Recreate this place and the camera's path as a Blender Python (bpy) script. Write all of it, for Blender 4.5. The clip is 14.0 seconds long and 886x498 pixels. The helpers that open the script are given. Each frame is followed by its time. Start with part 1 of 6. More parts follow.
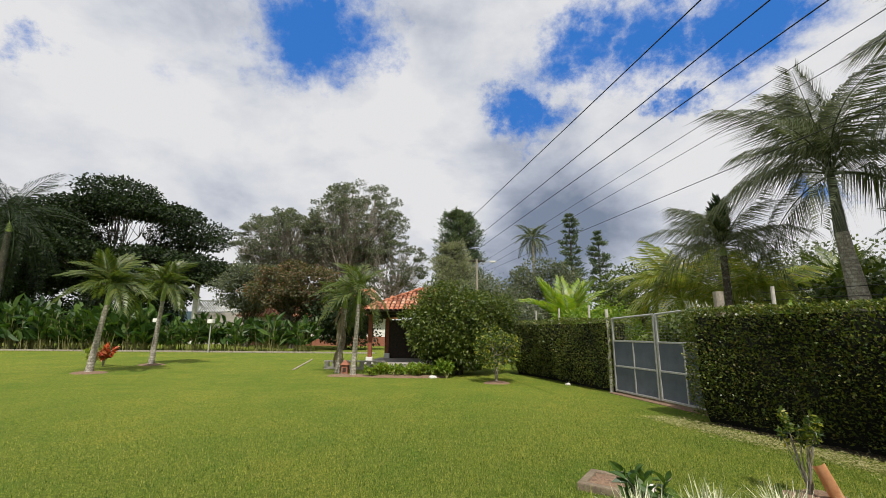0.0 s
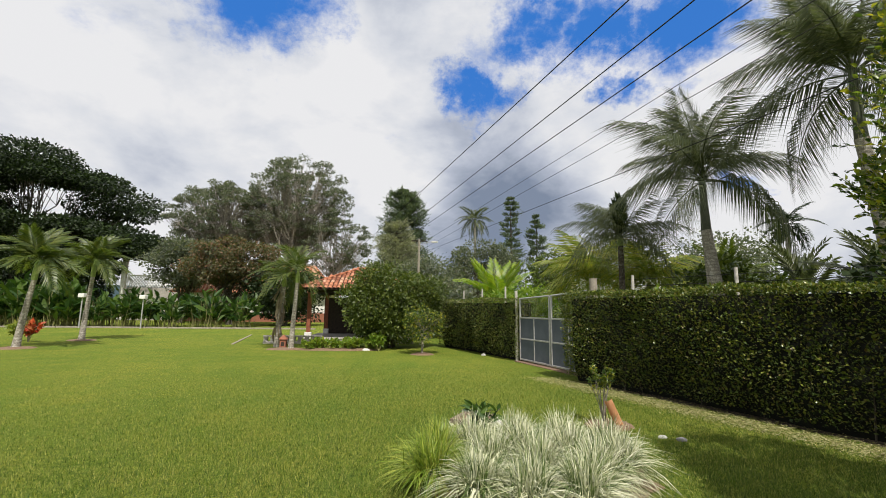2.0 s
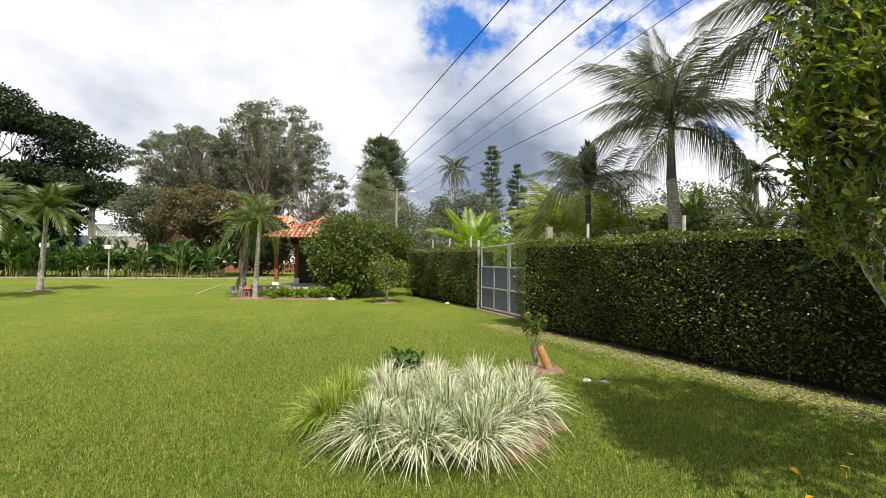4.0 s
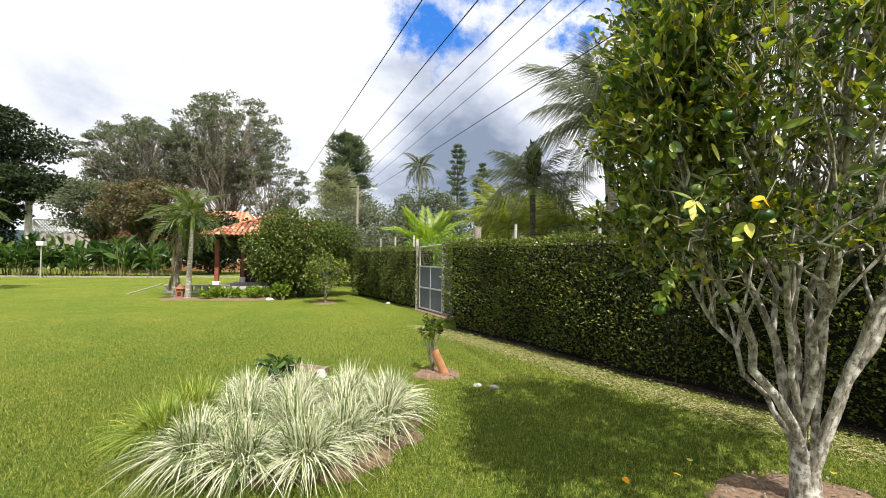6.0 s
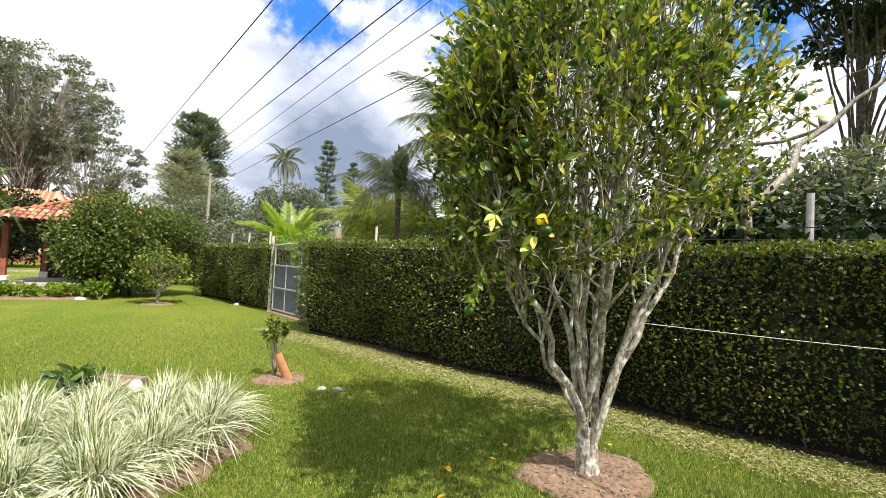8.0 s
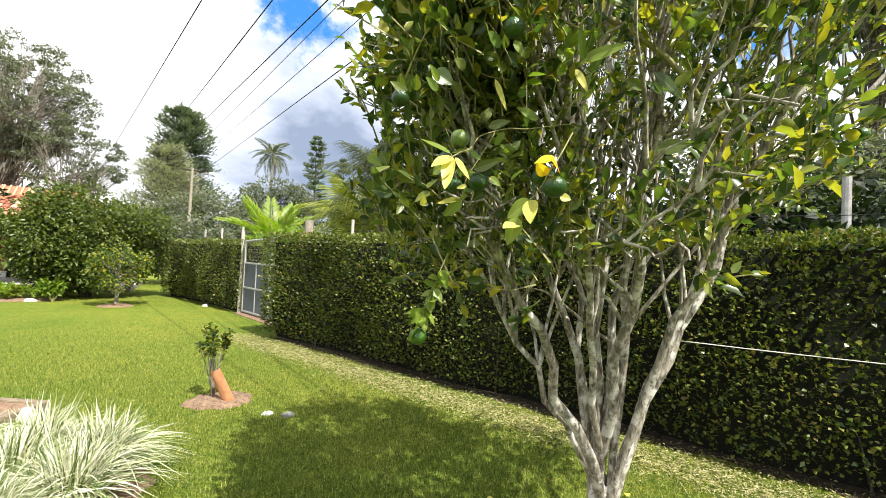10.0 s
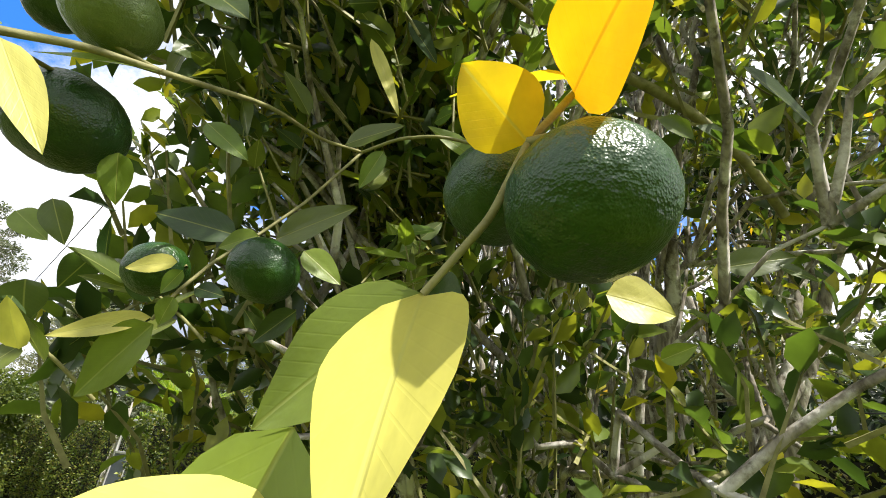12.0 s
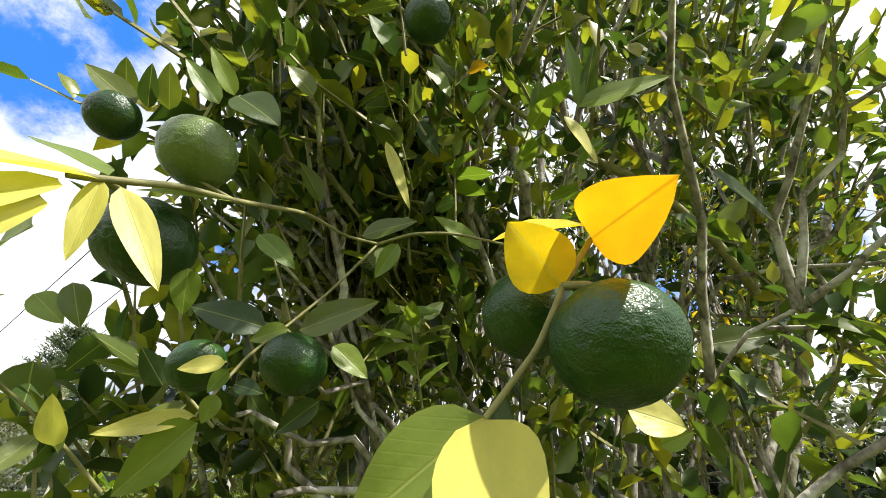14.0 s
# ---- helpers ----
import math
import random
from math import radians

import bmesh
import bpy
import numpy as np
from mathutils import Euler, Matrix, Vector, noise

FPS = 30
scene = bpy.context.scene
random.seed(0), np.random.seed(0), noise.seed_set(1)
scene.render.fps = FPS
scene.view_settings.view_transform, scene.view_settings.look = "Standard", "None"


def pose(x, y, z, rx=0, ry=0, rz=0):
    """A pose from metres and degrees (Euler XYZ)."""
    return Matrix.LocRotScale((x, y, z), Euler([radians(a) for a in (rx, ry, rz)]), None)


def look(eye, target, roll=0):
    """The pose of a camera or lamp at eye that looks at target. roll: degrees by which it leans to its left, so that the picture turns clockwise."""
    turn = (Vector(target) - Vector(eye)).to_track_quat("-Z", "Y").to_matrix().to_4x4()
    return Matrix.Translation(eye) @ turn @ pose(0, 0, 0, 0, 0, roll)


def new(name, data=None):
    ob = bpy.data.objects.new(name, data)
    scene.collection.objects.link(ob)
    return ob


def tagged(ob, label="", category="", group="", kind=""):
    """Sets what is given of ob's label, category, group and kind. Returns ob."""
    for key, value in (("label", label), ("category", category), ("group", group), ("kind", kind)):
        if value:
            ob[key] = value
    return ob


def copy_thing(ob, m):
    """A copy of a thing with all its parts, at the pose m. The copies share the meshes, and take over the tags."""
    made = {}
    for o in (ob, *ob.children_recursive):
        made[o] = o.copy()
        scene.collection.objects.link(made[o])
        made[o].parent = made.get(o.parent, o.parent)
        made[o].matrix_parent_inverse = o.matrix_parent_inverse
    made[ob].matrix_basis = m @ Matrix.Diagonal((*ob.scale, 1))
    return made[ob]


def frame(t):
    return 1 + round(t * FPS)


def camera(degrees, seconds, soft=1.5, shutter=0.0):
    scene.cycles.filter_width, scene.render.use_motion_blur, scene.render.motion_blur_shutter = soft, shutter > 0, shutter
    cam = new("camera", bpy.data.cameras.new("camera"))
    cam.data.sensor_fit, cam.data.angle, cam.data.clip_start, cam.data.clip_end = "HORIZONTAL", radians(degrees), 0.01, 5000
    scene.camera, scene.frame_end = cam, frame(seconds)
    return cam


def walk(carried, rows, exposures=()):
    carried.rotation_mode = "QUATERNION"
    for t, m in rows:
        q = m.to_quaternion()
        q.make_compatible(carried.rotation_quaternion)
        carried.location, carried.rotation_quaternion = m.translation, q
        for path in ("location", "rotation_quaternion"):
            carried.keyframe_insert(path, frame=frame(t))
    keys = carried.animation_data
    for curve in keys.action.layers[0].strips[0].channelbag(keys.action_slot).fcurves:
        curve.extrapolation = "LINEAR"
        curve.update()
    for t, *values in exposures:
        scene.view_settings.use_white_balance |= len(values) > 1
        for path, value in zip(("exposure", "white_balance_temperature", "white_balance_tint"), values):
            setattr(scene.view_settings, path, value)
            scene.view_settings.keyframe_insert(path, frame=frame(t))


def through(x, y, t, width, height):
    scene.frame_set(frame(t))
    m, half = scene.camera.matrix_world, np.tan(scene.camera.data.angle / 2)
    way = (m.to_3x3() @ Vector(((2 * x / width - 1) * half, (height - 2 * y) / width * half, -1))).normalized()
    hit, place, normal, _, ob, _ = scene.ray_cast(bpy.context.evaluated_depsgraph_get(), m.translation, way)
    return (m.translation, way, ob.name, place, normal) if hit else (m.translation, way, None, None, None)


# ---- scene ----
cam = camera(92.3, 14.0, 0.9)
PATH = [
    (0, (1.782, -0.239, 1.587), (1.727, 1.724, 1.970), 0.4),
    (0.5, (1.903, -0.685, 1.566), (1.923, 1.284, 1.915), 0.2),
    (1, (2.031, -1.043, 1.571), (2.176, 0.929, 1.874), 0.9),
    (1.5, (2.132, -1.434, 1.595), (2.310, 0.536, 1.886), 0.8),
    (2, (2.310, -1.735, 1.613), (2.501, 0.236, 1.894), 0.7),
    (2.2, (2.385, -1.840, 1.618), (2.577, 0.131, 1.896), 0.8),
    (4.3, (3.170, -1.590, 1.580), (3.447, 0.390, 1.618), 0.6),
    (4.5, (3.234, -1.599, 1.581), (3.519, 0.381, 1.619), 0.6),
    (5, (3.450, -1.663, 1.601), (3.802, 0.306, 1.625), 0.4),
    (5.5, (3.837, -1.583, 1.621), (4.227, 0.378, 1.655), 0.4),
    (6, (4.157, -1.593, 1.650), (4.556, 0.366, 1.693), 0.8),
    (6.5, (4.257, -1.633, 1.649), (4.691, 0.318, 1.701), 1.7),
    (7, (4.305, -1.657, 1.652), (4.881, 0.257, 1.710), 1.9),
    (7.5, (4.320, -1.690, 1.652), (5.145, 0.131, 1.721), 2.6),
    (8, (4.350, -1.713, 1.653), (5.318, 0.035, 1.726), 2.9),
    (8.2, (4.357, -1.716, 1.654), (5.363, 0.010, 1.732), 2.9),
    (10.3, (5.132, -0.801, 1.647), (6.131, 0.931, 1.710), 2.7),
    (10.5, (5.214, -0.712, 1.656), (6.213, 1.019, 1.728), 2.7),
    (11, (5.410, -0.501, 1.676), (6.400, 1.232, 1.792), 2.7),
    (11.5, (5.531, -0.362, 1.726), (6.511, 1.314, 2.207), 2.6),
    (12, (5.599, -0.303, 1.757), (6.643, 1.161, 2.631), 4.3),
    (12.5, (5.595, -0.281, 1.775), (6.601, 1.037, 2.893), 3.3),
    (13, (5.588, -0.268, 1.793), (6.623, 1.032, 2.906), 3.9),
    (13.5, (5.573, -0.276, 1.783), (6.583, 1.027, 2.915), 3.5),
    (14, (5.546, -0.319, 1.764), (6.560, 0.988, 2.887), 3.6),
]
rows = [(t, look(eye, target, roll)) for t, eye, target, roll in PATH]
walk(cam, rows, [(0, -0.12), (2.2, 0.0), (4.3, 0.32), (7.0, 0.55), (8.2, 0.72), (10.3, 0.97), (11.2, 0.93), (12.0, 0.76), (14.0, 0.68)])

# ---------------------------------------------------------------- light
SUN_TO = Vector((0.11, -0.67, 1.0)).normalized()
sun = new("sun", bpy.data.lights.new("sun", "SUN"))
sun.data.energy, sun.data.angle, sun.data.color = 5.3, radians(0.5), (1.0, 0.95, 0.87)
sun.matrix_world = look(SUN_TO * 50, (0, 0, 0))

world = bpy.data.worlds.new("sky")
scene.world = world
world.use_nodes = True


class G:
    """A little graph writer for node trees."""

    def __init__(self, tree):
        self.t = tree
        tree.nodes.clear()

    def n(self, kind, out=0, ins=(), **props):
        node = self.t.nodes.new(kind)
        for k, v in props.items():
            setattr(node, k, v)
        for k, v in dict(ins).items():
            sock = node.inputs[k]
            if isinstance(v, bpy.types.NodeSocket):
                self.t.links.new(v, sock)
            else:
                sock.default_value = v
        return node.outputs[out]

    def ramp(self, fac, stops):
        node = self.t.nodes.new("ShaderNodeValToRGB")
        el = node.color_ramp.elements
        el[0].position, el[0].color = stops[0][0], (*stops[0][1], 1)
        el[1].position, el[1].color = stops[-1][0], (*stops[-1][1], 1)
        for p, c in stops[1:-1]:
            el.new(p).color = (*c, 1)
        self.t.links.new(fac, node.inputs[0])
        return node.outputs[0]

    def mix(self, fac, a, b, blend="MIX"):
        return self.n("ShaderNodeMix", 2, {0: fac, 6: a, 7: b}, data_type="RGBA", blend_type=blend)

    def math(self, op, a, b=0.0, c=0.0):
        return self.n("ShaderNodeMath", 0, {0: a, 1: b, 2: c}, operation=op)


def build_sky():
    g = G(world.node_tree)
    way = g.n("ShaderNodeTexCoord", "Generated")
    sky = g.n("ShaderNodeTexSky", sky_type="NISHITA", sun_disc=False, sun_elevation=math.asin(SUN_TO.z),
              sun_rotation=math.atan2(SUN_TO.x, SUN_TO.y), altitude=1400.0, air_density=1.0, dust_density=0.3)
    blue = g.mix(0.8, sky, (0.25, 1.75, 6.0, 1))
    # the cloud deck is laid out on a plane overhead, so that it shrinks toward the horizon
    sep = g.t.nodes.new("ShaderNodeSeparateXYZ")
    g.t.links.new(way, sep.inputs[0])
    up = g.math("ADD", g.math("MAXIMUM", sep.outputs[2], 0.0), 0.22)
    flat = g.n("ShaderNodeCombineXYZ", 0, {0: g.math("DIVIDE", sep.outputs[0], up), 1: g.math("DIVIDE", sep.outputs[1], up), 2: 0.0})
    big = g.n("ShaderNodeTexNoise", 0, {"Vector": flat, "Scale": 1.5, "Detail": 7.0, "Roughness": 0.56, "Distortion": 0.25})
    fine = g.n("ShaderNodeTexNoise", 0, {"Vector": flat, "Scale": 5.5, "Detail": 9.0, "Roughness": 0.66})
    # openings in the deck
    warp = g.n("ShaderNodeTexNoise", 1, {"Vector": way, "Scale": 6.0, "Detail": 9.0, "Roughness": 0.68})
    bent = g.n("ShaderNodeVectorMath", 0, {0: warp, 1: (0.32, 0.32, 0.32), 2: g.n("ShaderNodeVectorMath", 0, {0: way, 1: (0.16, 0.16, 0.16)}, operation="SUBTRACT")}, operation="MULTIPLY_ADD")
    gap = 0.0
    for (x, y, z), size, deep in CLEARINGS:
        d = g.n("ShaderNodeVectorMath", 1, {0: bent, 1: (x, y, z)}, operation="DISTANCE")
        hole = g.n("ShaderNodeMapRange", 0, {0: d, 1: size, 2: 0.0, 3: 0.0, 4: deep}, interpolation_type="SMOOTHSTEP")
        gap = g.math("MAXIMUM", gap, hole)
    cover = g.math("SUBTRACT", g.math("ADD", big, g.math("MULTIPLY", g.math("SUBTRACT", fine, 0.30), 0.62)), gap)
    mask = g.n("ShaderNodeMapRange", 0, {0: cover, 1: 0.12, 2: 0.50, 3: 0.0, 4: 1.0}, interpolation_type="SMOOTHSTEP")
    # thick undersides are greyer, most of all low over the far woods
    body = g.n("ShaderNodeTexNoise", 0, {"Vector": g.n("ShaderNodeMapping", 0, {0: way, 3: (1.0, 1.0, 1.7)}), "Scale": 3.4, "Detail": 9.0, "Roughness": 0.55, "Distortion": 0.15})
    d = g.n("ShaderNodeVectorMath", 1, {0: way, 1: (0.22, 0.95, 0.2)}, operation="DISTANCE")
    grey = g.n("ShaderNodeMapRange", 0, {0: d, 1: 0.34, 2: 0.02, 3: 0.0, 4: 0.42}, interpolation_type="SMOOTHSTEP")
    shade = g.ramp(g.math("SUBTRACT", body, grey), [(0.10, (0.27, 0.33, 0.45)), (0.30, (0.60, 0.65, 0.77)), (0.42, (0.86, 0.89, 0.96)), (0.54, (1.05, 1.05, 1.07))])
    clear = g.n("ShaderNodeBackground", 0, {0: blue, 1: 0.118})
    cloud = g.n("ShaderNodeBackground", 0, {0: shade, 1: 0.80})
    out = g.n("ShaderNodeMixShader", 0, {0: mask, 1: clear, 2: cloud})
    end = g.t.nodes.new("ShaderNodeOutputWorld")
    g.t.links.new(out, end.inputs[0])


CLEARINGS = [((-0.30, 0.745, 0.595), 0.23, 0.56), ((-0.20, 0.765, 0.61), 0.18, 0.48), ((0.14, 0.868, 0.476), 0.14, 0.52), ((0.205, 0.862, 0.463), 0.10, 0.36), ((0.16, 0.815, 0.56), 0.12, 0.28),
             ((0.27, 0.768, 0.58), 0.18, 0.5), ((0.37, 0.73, 0.575), 0.18, 0.5), ((0.50, 0.67, 0.55), 0.18, 0.5), ((0.425, 0.798, 0.427), 0.07, 0.34), ((-0.675, 0.57, 0.47), 0.09, 0.36),
             ((0.66, 0.71, 0.245), 0.07, 0.30), ((0.82, 0.35, 0.45), 0.26, 0.45), ((-0.22, 0.66, 0.72), 0.22, 0.45), ((0.86, 0.04, 0.50), 0.2, 0.4)]
build_sky()


# ---------------------------------------------------------------- materials
def material(name):
    m = bpy.data.materials.new(name)
    m.use_nodes = True
    return m, G(m.node_tree)


def finish(m, g, bsdf, disp=None):
    end = g.t.nodes.new("ShaderNodeOutputMaterial")
    g.t.links.new(bsdf, end.inputs[0])
    return m


def coords(g, scale=1.0, space="Object"):
    return g.n("ShaderNodeMapping", 0, {0: g.n("ShaderNodeTexCoord", space), 3: (scale, scale, scale)})


def leaf_mat(name, shades, rough=0.45, through=0.35, gloss=0.5, per_object=False, vein=(0.5, 0.5, 0.16)):
    """Leaves: a shade for each, some light coming through, waxy gloss."""
    m, g = material(name)
    rnd = g.n("ShaderNodeObjectInfo", "Random") if per_object else g.n("ShaderNodeNewGeometry", "Random Per Island")
    n = len(shades)
    col = g.ramp(rnd, [(i / max(1, n - 1), c) for i, c in enumerate(shades)])
    mottle = g.n("ShaderNodeTexNoise", 0, {"Vector": coords(g), "Scale": 2.6 if per_object else 28.0, "Detail": 4.0})
    spread = 0.16 if per_object else 0.28
    col = g.mix(1.0, col, g.ramp(mottle, [(0.3, (1 - spread,) * 3), (0.7, (1 + spread * 0.6,) * 3)]), "MULTIPLY")
    if per_object:
        # midrib and side veins of a single leaf, which is one unit long
        sep = g.t.nodes.new("ShaderNodeSeparateXYZ")
        g.t.links.new(g.n("ShaderNodeTexCoord", "Object"), sep.inputs[0])
        ax = g.math("ABSOLUTE", sep.outputs[0])
        rib = g.n("ShaderNodeMapRange", 0, {0: ax, 1: 0.022, 2: 0.006, 3: 0.0, 4: 1.0})
        wave = g.math("SINE", g.math("MULTIPLY", g.math("SUBTRACT", sep.outputs[1], g.math("MULTIPLY", ax, 0.7)), 62.0))
        side = g.n("ShaderNodeMapRange", 0, {0: wave, 1: 0.86, 2: 1.0, 3: 0.0, 4: 0.035})
        veins = g.math("MAXIMUM", g.math("MULTIPLY", rib, 0.62), side)
        col = g.mix(veins, col, g.mix(0.6, col, (*vein, 1)))
        mottle = g.math("SUBTRACT", mottle, veins)
    bump = g.n("ShaderNodeBump", 0, {"Strength": 0.25, "Distance": 0.004, "Height": mottle})
    b = g.n("ShaderNodeBsdfPrincipled", 0, {"Base Color": col, "Roughness": rough, "Specular IOR Level": gloss, "Normal": bump})
    lit = g.mix(1.0, col, (1.5, 1.6, 0.7, 1), "MULTIPLY")
    tr = g.n("ShaderNodeBsdfTranslucent", 0, {"Color": lit})
    return finish(m, g, g.n("ShaderNodeMixShader", 0, {0: through, 1: b, 2: tr}))


def solid(name, base, dark, scale=8.0, rough=0.8, bump=0.3, metal=0.0, fine=60.0, spec=0.3):
    """A weathered surface: two colours mixed at two scales, with fine relief."""
    m, g = material(name)
    co = coords(g)
    a = g.n("ShaderNodeTexNoise", 0, {"Vector": co, "Scale": scale, "Detail": 6.0, "Roughness": 0.62})
    f = g.n("ShaderNodeTexNoise", 0, {"Vector": co, "Scale": fine, "Detail": 4.0, "Roughness": 0.6})
    h = g.math("ADD", g.math("MULTIPLY", a, 0.65), g.math("MULTIPLY", f, 0.35))
    col = g.ramp(h, [(0.36, dark), (0.62, base)])
    bp = g.n("ShaderNodeBump", 0, {"Strength": bump, "Distance": 0.01, "Height": h})
    b = g.n("ShaderNodeBsdfPrincipled", 0, {"Base Color": col, "Roughness": rough, "Metallic": metal, "Normal": bp, "Specular IOR Level": spec})
    return finish(m, g, b)


def bark_mat(name, base, dark, patch, ring=0.0, blotch=9.0):
    """Bark with pale lichen patches; ring: the leaf scars round a palm trunk."""
    m, g = material(name)
    co = coords(g)
    a = g.n("ShaderNodeTexNoise", 0, {"Vector": co, "Scale": blotch, "Detail": 7.0, "Roughness": 0.65})
    stretch = g.n("ShaderNodeMapping", 0, {0: g.n("ShaderNodeTexCoord", "Object"), 3: (1.0, 1.0, 0.25)})
    f = g.n("ShaderNodeTexNoise", 0, {"Vector": stretch, "Scale": 70.0, "Detail": 4.0})
    col = g.ramp(f, [(0.35, dark), (0.6, base)])
    col = g.mix(g.ramp(a, [(0.5, (0, 0, 0)), (0.6, (1, 1, 1))]), col, (*patch, 1))
    h = g.math("ADD", f, g.math("MULTIPLY", a, 0.5))
    if ring:
        w = g.n("ShaderNodeTexWave", 0, {"Vector": co, "Scale": ring, "Distortion": 0.6, "Detail": 2.0}, wave_type="BANDS", bands_direction="Z")
        col = g.mix(g.ramp(w, [(0.0, (0.5, 0.5, 0.5)), (0.25, (0, 0, 0))]), col, (*dark, 1))
        h = g.math("ADD", h, w)
    bp = g.n("ShaderNodeBump", 0, {"Strength": 0.5, "Distance": 0.01, "Height": h})
    b = g.n("ShaderNodeBsdfPrincipled", 0, {"Base Color": col, "Roughness": 0.88, "Normal": bp, "Specular IOR Level": 0.2})
    return finish(m, g, b)


def lawn_mat():
    m, g = material("lawn")
    co = coords(g)
    patch = g.n("ShaderNodeTexNoise", 0, {"Vector": co, "Scale": 0.35, "Detail": 5.0, "Roughness": 0.6})
    mid = g.n("ShaderNodeTexNoise", 0, {"Vector": co, "Scale": 5.0, "Detail": 6.0, "Roughness": 0.7})
    fine = g.n("ShaderNodeTexNoise", 0, {"Vector": co, "Scale": 55.0, "Detail": 5.0, "Roughness": 0.75})
    col = g.ramp(fine, [(0.34, (0.028, 0.056, 0.006)), (0.48, (0.115, 0.168, 0.016)), (0.62, (0.31, 0.325, 0.062))])
    broad = g.n("ShaderNodeTexNoise", 0, {"Vector": co, "Scale": 1.3, "Detail": 4.0, "Roughness": 0.65})
    small = g.n("ShaderNodeTexNoise", 0, {"Vector": co, "Scale": 16.0, "Detail": 4.0, "Roughness": 0.7})
    col = g.mix(1.0, col, g.ramp(small, [(0.34, (0.50, 0.58, 0.54)), (0.64, (1.26, 1.2, 1.24))]), "MULTIPLY")
    col = g.mix(1.0, col, g.ramp(broad, [(0.33, (0.80, 0.9, 0.85)), (0.66, (1.12, 1.03, 1.05))]), "MULTIPLY")
    dry = g.ramp(mid, [(0.5, (0, 0, 0)), (0.78, (0.5, 0.5, 0.5))])
    col = g.mix(dry, col, (0.24, 0.24, 0.06, 1))
    col = g.mix(1.0, col, g.ramp(patch, [(0.35, (0.78, 0.88, 0.8)), (0.65, (1.18, 1.08, 1.1))]), "MULTIPLY")
    h = g.math("ADD", fine, g.math("MULTIPLY", mid, 0.6))
    bp = g.n("ShaderNodeBump", 0, {"Strength": 0.9, "Distance": 0.03, "Height": h})
    b = g.n("ShaderNodeBsdfPrincipled", 0, {"Base Color": col, "Roughness": 0.9, "Specular IOR Level": 0.1, "Normal": bp})
    return finish(m, g, b)


def fruit_mat():
    m, g = material("green_rind")
    co = coords(g)
    big = g.n("ShaderNodeTexNoise", 0, {"Vector": co, "Scale": 1.3, "Detail": 3.0})
    pits = g.n("ShaderNodeTexVoronoi", 0, {"Vector": co, "Scale": 30.0})
    lumps = g.n("ShaderNodeTexNoise", 0, {"Vector": co, "Scale": 5.5, "Detail": 2.5})
    col = g.ramp(big, [(0.3, (0.010, 0.042, 0.004)), (0.55, (0.020, 0.070, 0.006)), (0.8, (0.07, 0.13, 0.010))])
    col = g.mix(0.5, col, g.n("ShaderNodeObjectInfo", "Color"), "MIX")
    h = g.math("ADD", g.math("MULTIPLY", pits, 0.22), g.math("MULTIPLY", lumps, 1.5))
    bp = g.n("ShaderNodeBump", 0, {"Strength": 0.5, "Distance": 0.002, "Height": h})
    b = g.n("ShaderNodeBsdfPrincipled", 0, {"Base Color": col, "Roughness": 0.3, "Specular IOR Level": 0.5, "Normal": bp, "Subsurface Weight": 0.0})
    return finish(m, g, b)


def roof_mat():
    """Old clay tiles, each of its own shade."""
    m, g = material("clay_roof_tile")
    co = coords(g)
    a = g.n("ShaderNodeTexNoise", 0, {"Vector": co, "Scale": 7.0, "Detail": 6.0, "Roughness": 0.65})
    col = g.ramp(g.n("ShaderNodeObjectInfo", "Random"), [(0.0, (0.26, 0.10, 0.06)), (0.4, (0.44, 0.17, 0.09)), (0.75, (0.52, 0.24, 0.14)), (1.0, (0.58, 0.36, 0.24))])
    col = g.mix(1.0, col, g.ramp(a, [(0.35, (0.6, 0.58, 0.58)), (0.65, (1.1, 1.1, 1.1))]), "MULTIPLY")
    bp = g.n("ShaderNodeBump", 0, {"Strength": 0.4, "Distance": 0.01, "Height": a})
    return finish(m, g, g.n("ShaderNodeBsdfPrincipled", 0, {"Base Color": col, "Roughness": 0.85, "Normal": bp, "Specular IOR Level": 0.2}))


